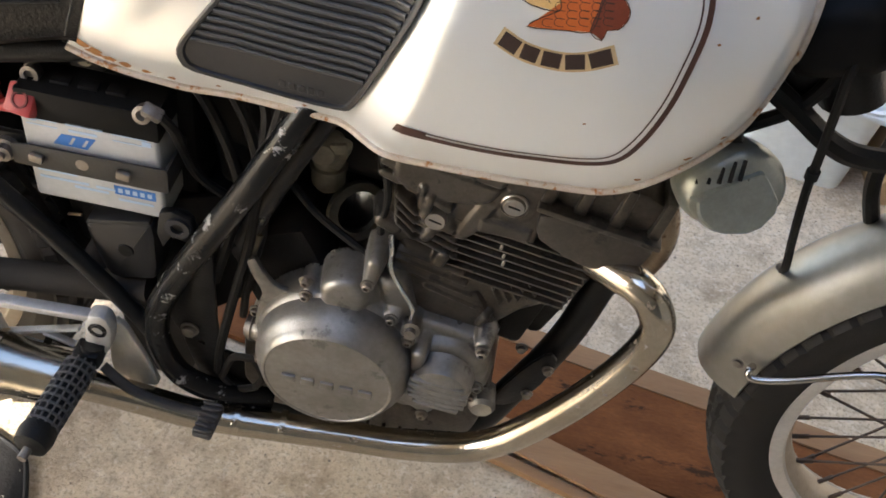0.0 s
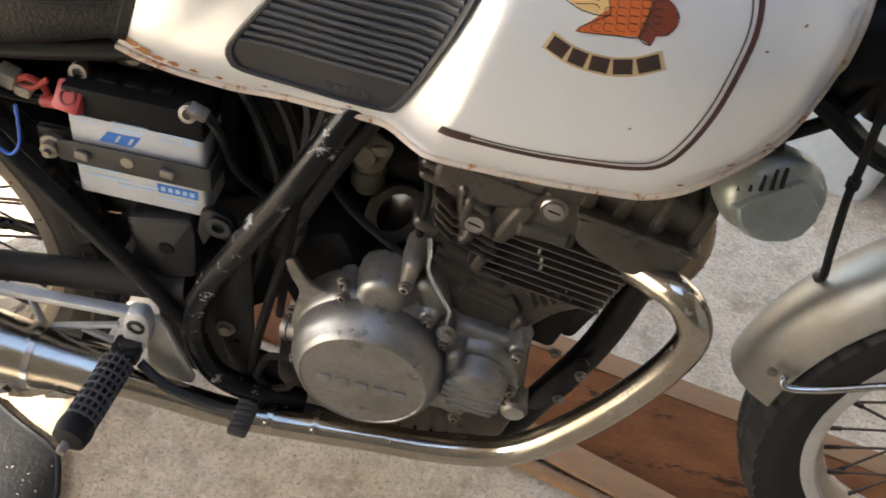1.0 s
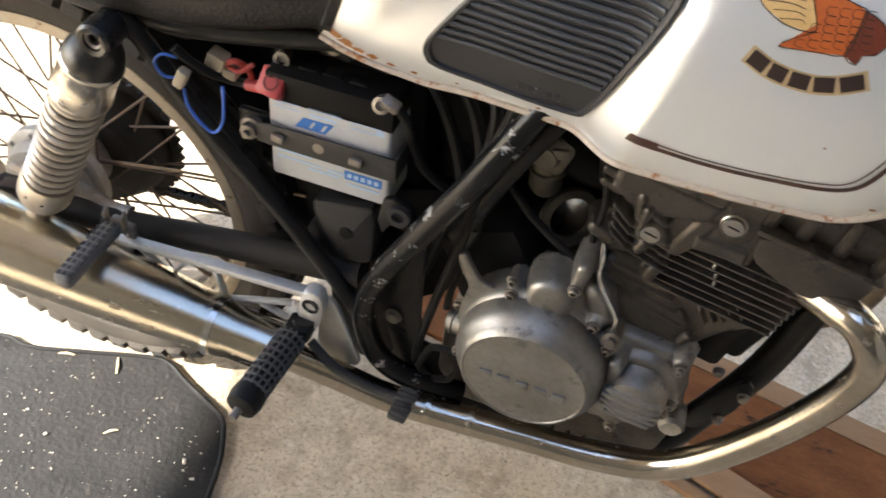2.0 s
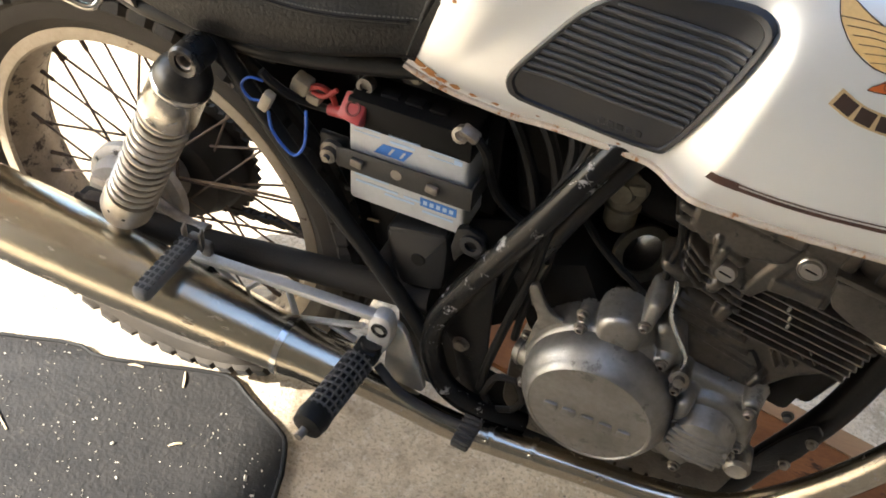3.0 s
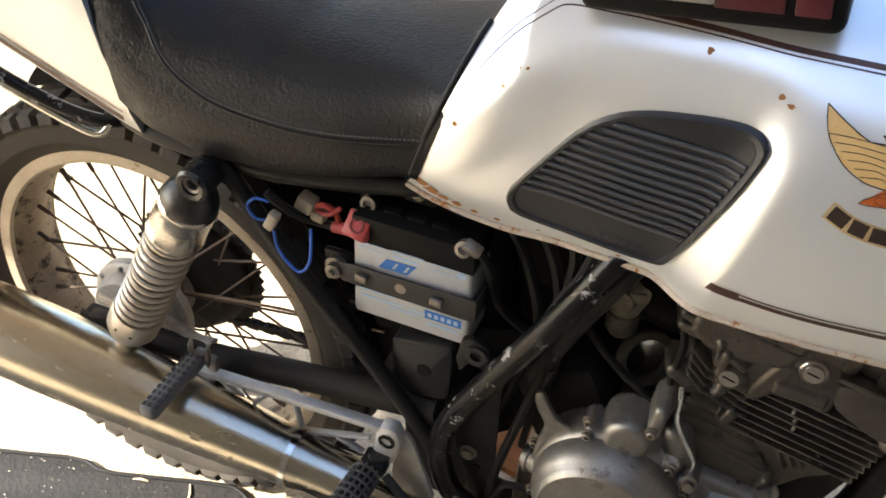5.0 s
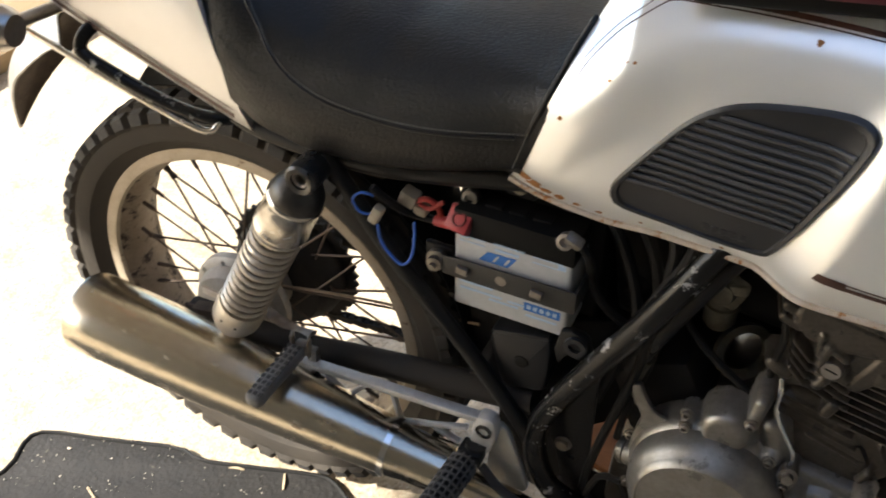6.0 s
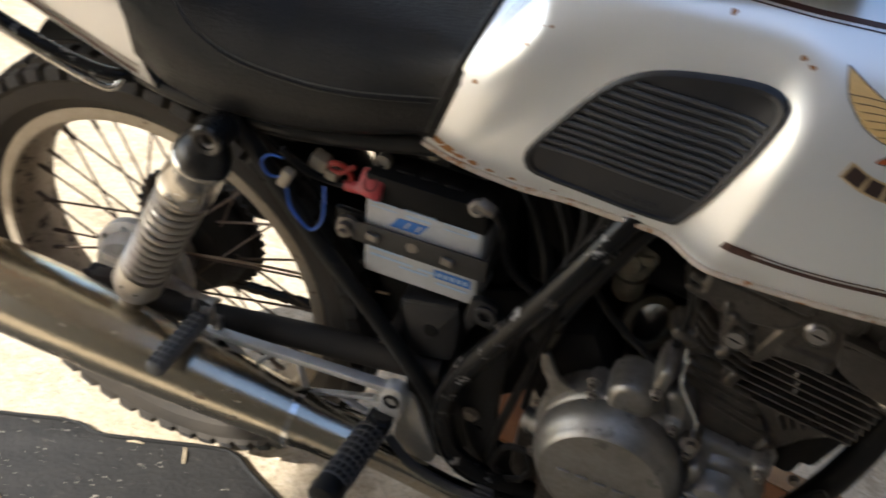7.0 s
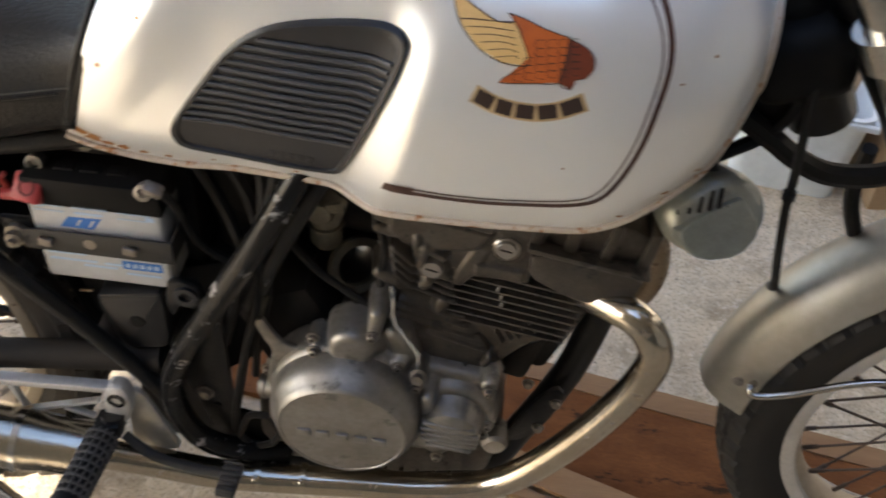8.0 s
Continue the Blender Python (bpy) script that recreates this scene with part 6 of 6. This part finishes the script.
plate(bm, round_poly([(0.396, 0.352), (0.384, 0.275), (0.388, 0.247), (0.415, 0.238), (0.442, 0.241), (0.433, 0.275), (0.421, 0.310), (0.410, 0.342)], 1), -0.142, -0.134, 0.002)
part("heel_plate", bm, mat("cream_alloy", (0.62, 0.60, 0.53), (0.50, 0.47, 0.40), 20, 0.4, 0.55, 0.4), hg, "pale alloy heel plate")
# rider's peg
peg = empty("footpeg", (0, 0, 0), bike, "black ribbed rubber rider footpeg")
P0, P1 = Vector((0.372, -0.176, 0.308)), Vector((0.362, -0.292, 0.306))
bm = bmesh.new()
d = (P1 - P0).normalized()
lathe(bm, P0, d, [(0, 0), (0.015, 0), (0.0165, 0.006), (0.0165, 0.085), (0.019, 0.092), (0.020, 0.100), (0.018, 0.112), (0.010, 0.116), (0, 0.116)], 24)
part("peg_rubber", bm, M_RUBBER, peg, "ribbed black rubber sleeve")
for k in range(9):
    bm = bmesh.new()
    ring_of(bm, P0 + d * (0.008 + 0.0098 * k), d, [(0.0155, -0.0016), (0.0186, -0.0013), (0.0186, 0.0013), (0.0155, 0.0016)], 24)
    part("rubber_ring", bm, M_KNURL, peg)
for k in range(14):
    bm = bmesh.new()
    a = 2 * math.pi * k / 14
    o = (Vector((0, 0, 1)) * math.cos(a) + d.cross(Vector((0, 0, 1))) * math.sin(a)) * 0.0172
    tube(bm, [P0 + d * 0.004 + o, P0 + d * 0.090 + o], 0.0015, 6)
    part("rubber_rib", bm, M_KNURL, peg)
bm = bmesh.new()
tube(bm, [P1 + d * -0.002, P1 + d * 0.012], 0.005, 10)
part("peg_end_pin", bm, M_STEEL, peg)
bm = bmesh.new()
block(bm, (0.374, -0.164, 0.309), (0.030, 0.026, 0.022), (0, 0, 0), 0.004)
tube(bm, [(0.378, -0.160, 0.322), (0.376, -0.166, 0.300)], 0.013, 12)
part("peg_clevis", bm, M_BLACK, peg, "black folding joint")
bm = bmesh.new()
tube(bm, [(0.322, -0.152, 0.290), (0.36, -0.156, 0.296)], 0.0055, 10)
lathe(bm, (0.326, -0.152, 0.290), (-1, 0, -0.1), [(0, 0), (0.012, 0), (0.012, 0.010), (0.006, 0.012), (0, 0.012)], 6)
part("peg_nut", bm, M_BRIGHT, peg, "bright hex nut and stud")
# passenger peg
pp = empty("passenger_footpeg", (0, 0, 0), bike, "folding rubber passenger footpeg")
bm = bmesh.new()
block(bm, (0.131, -0.207, 0.371), (0.024, 0.102, 0.021), (0, 0, -2), 0.0085, 4)
part("peg_rubber", bm, mat("worn_grey_rubber", (0.17, 0.162, 0.150), (0.11, 0.104, 0.096), 40, 0.6, 0.8, 0.0, 0.3, 500), pp, "worn grey-black rubber block")
for k in range(10):
    for x in (-0.007, 0.0, 0.007):
        bm = bmesh.new()
        block(bm, (0.131 + x, -0.164 - 0.0095 * k, 0.3812), (0.0045, 0.0058, 0.0012), bevel=0)
        part("tread_block", bm, M_PEG, pp)
bm = bmesh.new()
block(bm, (0.134, -0.150, 0.368), (0.018, 0.014, 0.020), (0, 0, 0), 0.004)
block(bm, (0.122, -0.154, 0.380), (0.0035, 0.014, 0.024), (0, 0, 20), 0.001)
block(bm, (0.146, -0.154, 0.378), (0.0035, 0.014, 0.028), (0, 0, 20), 0.001)
block(bm, (0.146, -0.146, 0.356), (0.014, 0.010, 0.026), (0, 0, 0), 0.003)
part("peg_bracket", bm, M_STEEL, pp, "dull steel peg bracket")
bm = bmesh.new()
lathe(bm, (0.146, -0.140, 0.315), (0, -1, 0), [(0, 0), (0.014, 0), (0.016, 0.008), (0.014, 0.020), (0.007, 0.022), (0, 0.022)], 16)
part("muffler_grommet", bm, M_RUBBER, pp, "rubber muffler mount")
# brake pedal
bm = bmesh.new()
tube(bm, [(0.385, -0.160, 0.285), (0.420, -0.168, 0.262), (0.47, -0.172, 0.252), (0.505, -0.176, 0.258), (0.517, -0.180, 0.266)], 0.0062, 10, flat=0.8)
ped = part("brake_pedal", bm, M_PEG, bike, "black steel brake pedal arm")
bm = bmesh.new()
block(bm, (0.517, -0.193, 0.272), (0.022, 0.044, 0.010), (0, 0, -3), 0.003)
pp2 = part("pedal_pad", bm, M_PEG, ped, "ribbed rubber pedal pad")
for k in range(6):
    bm = bmesh.new()
    block(bm, (0.517, -0.175 - 0.0072 * k, 0.278), (0.022, 0.0038, 0.005), (0, 0, -3), 0.001, 1)
    part("pad_ridge", bm, M_PEG, ped)

# cables behind the clutch cover
for pts, r in (([(0.575, -0.10, 0.66), (0.552, -0.10, 0.56), (0.540, -0.102, 0.47), (0.525, -0.105, 0.40), (0.505, -0.108, 0.30), (0.50, -0.11, 0.25)], 0.0055), ([(0.60, -0.085, 0.64), (0.56, -0.09, 0.53), (0.55, -0.09, 0.47), (0.535, -0.095, 0.40), (0.53, -0.10, 0.35)], 0.0045),
               ([(0.56, -0.055, 0.54), (0.60, -0.07, 0.505), (0.65, -0.08, 0.475), (0.69, -0.085, 0.455)], 0.0045), ([(0.59, -0.07, 0.66), (0.545, -0.085, 0.57), (0.52, -0.09, 0.48), (0.50, -0.1, 0.40)], 0.006)):
    cable("control_cable", pts, r, "black control cable")
bm = bmesh.new()
tube(bm, [(0.548, -0.092, 0.480), (0.540, -0.094, 0.445), (0.548, -0.095, 0.415)], 0.006, 10)
part("cable_ferrule", bm, M_CARB, bike, "dirty metal cable ferrule")
bm = bmesh.new()
plate(bm, round_poly([(0.538, 0.452), (0.548, 0.460), (0.556, 0.440), (0.570, 0.419), (0.600, 0.417), (0.600, 0.405), (0.578, 0.402), (0.565, 0.388), (0.558, 0.344), (0.545, 0.344), (0.550, 0.385), (0.556, 0.408), (0.544, 0.432)], 1), -0.110, -0.102, 0.0025)
part("cable_bracket", bm, M_ALU, bike, "alloy cable bracket")
bm = bmesh.new()
tube(bm, [(0.535, -0.09, 0.325), (0.575, -0.10, 0.33)], [0.016, 0.018], 16)
ring_of(bm, (0.541, -0.0915, 0.326), (1, -0.2, 0.1), [(0.016, -0.002), (0.0185, -0.002), (0.0185, 0.002), (0.016, 0.002)], 20)
part("oil_filler", bm, M_ALU, eng, "alloy stub with clamp ring")
bm = bmesh.new()
for pts in ([(0.505, 0.245), (0.52, 0.285), (0.545, 0.29)], [(0.545, 0.29), (0.555, 0.26), (0.545, 0.235)], [(0.545, 0.235), (0.52, 0.225), (0.505, 0.245)]):
    tube(bm, [(x, -0.112, z) for x, z in pts], 0.0045, 8)
part("cast_loop", bm, M_GREASE, eng, "greasy cast loop")

# ---------------------------------------------------------------- things on the floor
board = tagged(empty("wooden_board", (0, 0, 0)), "brown stained plywood board lying under the motorcycle", "board")
bm = bmesh.new()
block(bm, (0.94, 0.135, 0.006), (1.25, 0.170, 0.012), (0, 0, -10), 0.001)
part("panel", bm, M_BOARD, board)
bm = bmesh.new()
block(bm, (0.953, 0.2395, 0.007), (1.24, 0.040, 0.014), (0, 0, -10), 0.001)
part("edge_strip", bm, M_LATH, board, "paler wooden edge strip")
for x, y, w, a in ((1.055, 0.0020, 0.046, -18), (1.040, -0.0255, 0.017, -15.5)):
    bm = bmesh.new()
    block(bm, (x, y, 0.0155 if w > 0.03 else 0.006), (0.56, w, 0.007 if w > 0.03 else 0.012), (0, 0, a), 0.001)
    tagged(new("wooden_lath", mesh_of("wooden_lath", bm, M_LATH)), "pale pine lath lying along the stained board", "lath", "laths by the board")


def flat_thing(name, poly, z0, z1, material, label, category, bevel=0.003):
    bm = bmesh.new()
    plate(bm, poly, z0, z1, bevel, Matrix(((1, 0, 0, 0), (0, 0, 1, 0), (0, 1, 0, 0), (0, 0, 0, 1))))
    return tagged(new(name, mesh_of(name, bm, material)), label, category)


MAT_EDGE = round_poly([(-0.60, -0.44), (-0.445, -0.345), (-0.385, -0.320), (-0.366, -0.271), (-0.386, -0.214), (-0.368, -0.189), (-0.26, -0.158), (-0.150, -0.121), (-0.108, -0.130), (-0.025, -0.104), (0.06, -0.076), (0.098, -0.069), (0.144, -0.094), (0.218, -0.124), (0.232, -0.142), (0.255, -0.195),
                       (0.275, -0.30), (0.28, -0.60), (-0.10, -0.72), (-0.58, -0.66)], 1)
carpet = flat_thing("floor_mat", MAT_EDGE, 0.0, 0.006, M_MAT, "dirty black rubber-backed car mat with crumbs", "mat")
bm = bmesh.new()
tube(bm, [(x, y, 0.0052) for x, y in MAT_EDGE + MAT_EDGE[:1]], 0.0040, 8, 1)
part("piping", bm, M_RUBBER, carpet, "worn black edge binding")
rng = random.Random(4)
for x, y, ln, a in ((-0.185, -0.272, 0.105, -27), (-0.24, -0.326, 0.030, 20), (-0.20, -0.324, 0.022, -35), (0.035, -0.107, 0.030, -62), (-0.045, -0.118, 0.024, 15), (0.09, -0.21, 0.02, 40)):
    bm = bmesh.new()
    tube(bm, [(-ln / 2, 0, 0), (0, 0.001, 0.001), (ln / 2, 0, 0)], [0.0012, 0.0022, 0.0014], 6, flat=0.6)
    ob = tagged(new("straw_splinter", mesh_of("straw_splinter", bm, M_STRAW)), "dry straw splinter lying on the black mat", "straw", "splinters on the mat")
    ob.matrix_world = pose(x, y, 0.0075, 0, 0, a)
bm = bmesh.new()
for k in range(560):
    x, y = rng.uniform(-0.40, 0.24), rng.uniform(-0.50, -0.08)
    if y > -0.10 - 0.5 * abs(x + 0.05) * 0.35:
        continue
    s = rng.uniform(0.0005, 0.0016) * (2.4 if rng.random() < 0.06 else 1)
    block(bm, (x, y, 0.0062 + s * 0.4), (s * rng.uniform(1, 2.2), s, s * 0.8), (rng.uniform(0, 40), 0, rng.uniform(0, 180)), 0)
tagged(new("crumbs", mesh_of("crumbs", bm, M_CRUMB)), "pale crumbs and grit scattered on the mat", "grit", kind="stuff")
bm = bmesh.new()
for k in range(260):
    x, y = rng.uniform(0.25, 1.5), rng.uniform(-0.4, 0.75)
    s = rng.uniform(0.0006, 0.0026)
    block(bm, (x, y, s * 0.35), (s * rng.uniform(1, 2.5), s, s * 0.8), (0, 0, rng.uniform(0, 180)), 0)
tagged(new("floor_grit", mesh_of("floor_grit", bm, mat("dark_grit", (0.10, 0.07, 0.05), (0.3, 0.25, 0.2), 30, 0.9))), "dark grit and chips on the concrete", "grit", kind="stuff")

# milky tub and cardboard box behind the front wheel
def tub(name, at, size, material, label, taper=0.88, wall=0.003):
    bm = bmesh.new()
    w, d, h = size
    rings = []
    for z, s, o in ((0, taper, 0), (h * 0.93, 1.0, 0), (h * 0.93, 1.0, 0.008), (h, 1.0, 0.008), (h, 1.0, -wall), (wall, taper, -wall)):
        rr = []
        for sx, sy in ((-1, -1), (1, -1), (1, 1), (-1, 1)):
            for k in range(5):
                a = math.atan2(sy, sx) - math.pi / 4 + (math.pi / 2) * k / 4
                c = 0.03
                rr.append((sx * (w / 2 * s - c) + (c + o) * math.cos(a), sy * (d / 2 * s - c) + (c + o) * math.sin(a), z))
        rings.append(rr)
    bridge(bm, rings)
    ob = tagged(new(name, mesh_of(name, bm, material)), label, "tub")
    ob.location = at
    return ob


t1 = tub("plastic_tub", (1.345, 0.950, 0), (0.235, 0.36, 0.21), M_TUB, "milky translucent plastic tub standing on the concrete")
t1.rotation_euler = (0, 0, radians(-9))
bm = bmesh.new()
for a, c, w, d in ((0, -0.186, 0.257, 0.012), (0, 0.186, 0.257, 0.012), (-0.1235, 0, 0.012, 0.36), (0.1235, 0, 0.012, 0.36)):
    block(bm, (a, c, 0.198), (w, d, 0.012), (0, 0, 0), 0.003)
part("rim", bm, M_TUB, t1, "thick rolled rim of the tub")
bm = bmesh.new()
block(bm, (1.63, 0.93, 0.12), (0.33, 0.30, 0.24), (0, 0, 7), 0.004)
tagged(new("cardboard_box", mesh_of("cardboard_box", bm, mat("cardboard", (0.36, 0.25, 0.15), (0.30, 0.2, 0.11), 6, 0.85, 0.9, 0.0, 0.2, 80))), "brown cardboard box standing on the concrete", "box")
# beyond the seat: grey tub and laths
tub("grey_tub", (-0.29, 1.72, 0), (0.36, 0.36, 0.20), mat("grey_plastic", (0.45, 0.46, 0.46), (0.38, 0.39, 0.39), 8, 0.35), "grey plastic tub standing on the sunlit floor")
for k in range(4):
    bm = bmesh.new()
    block(bm, (0.05, 1.62 + 0.075 * k, 0.009), (0.34, 0.035, 0.018), (0, 0, 24), 0.002)
    tagged(new("timber_batten", mesh_of("timber_batten", bm, M_LATH)), "pale timber batten lying on the floor", "batten", "battens beyond the seat")
# timber sleeper at the rear
bm = bmesh.new()
block(bm, (-1.455, 0.9, 0.025), (0.46, 3.2, 0.05), (0, 0, -6), 0.008)
tagged(new("timber_sleeper", mesh_of("timber_sleeper", bm, M_TIMBER)), "weathered tan timber sleeper along the floor edge", "timber")
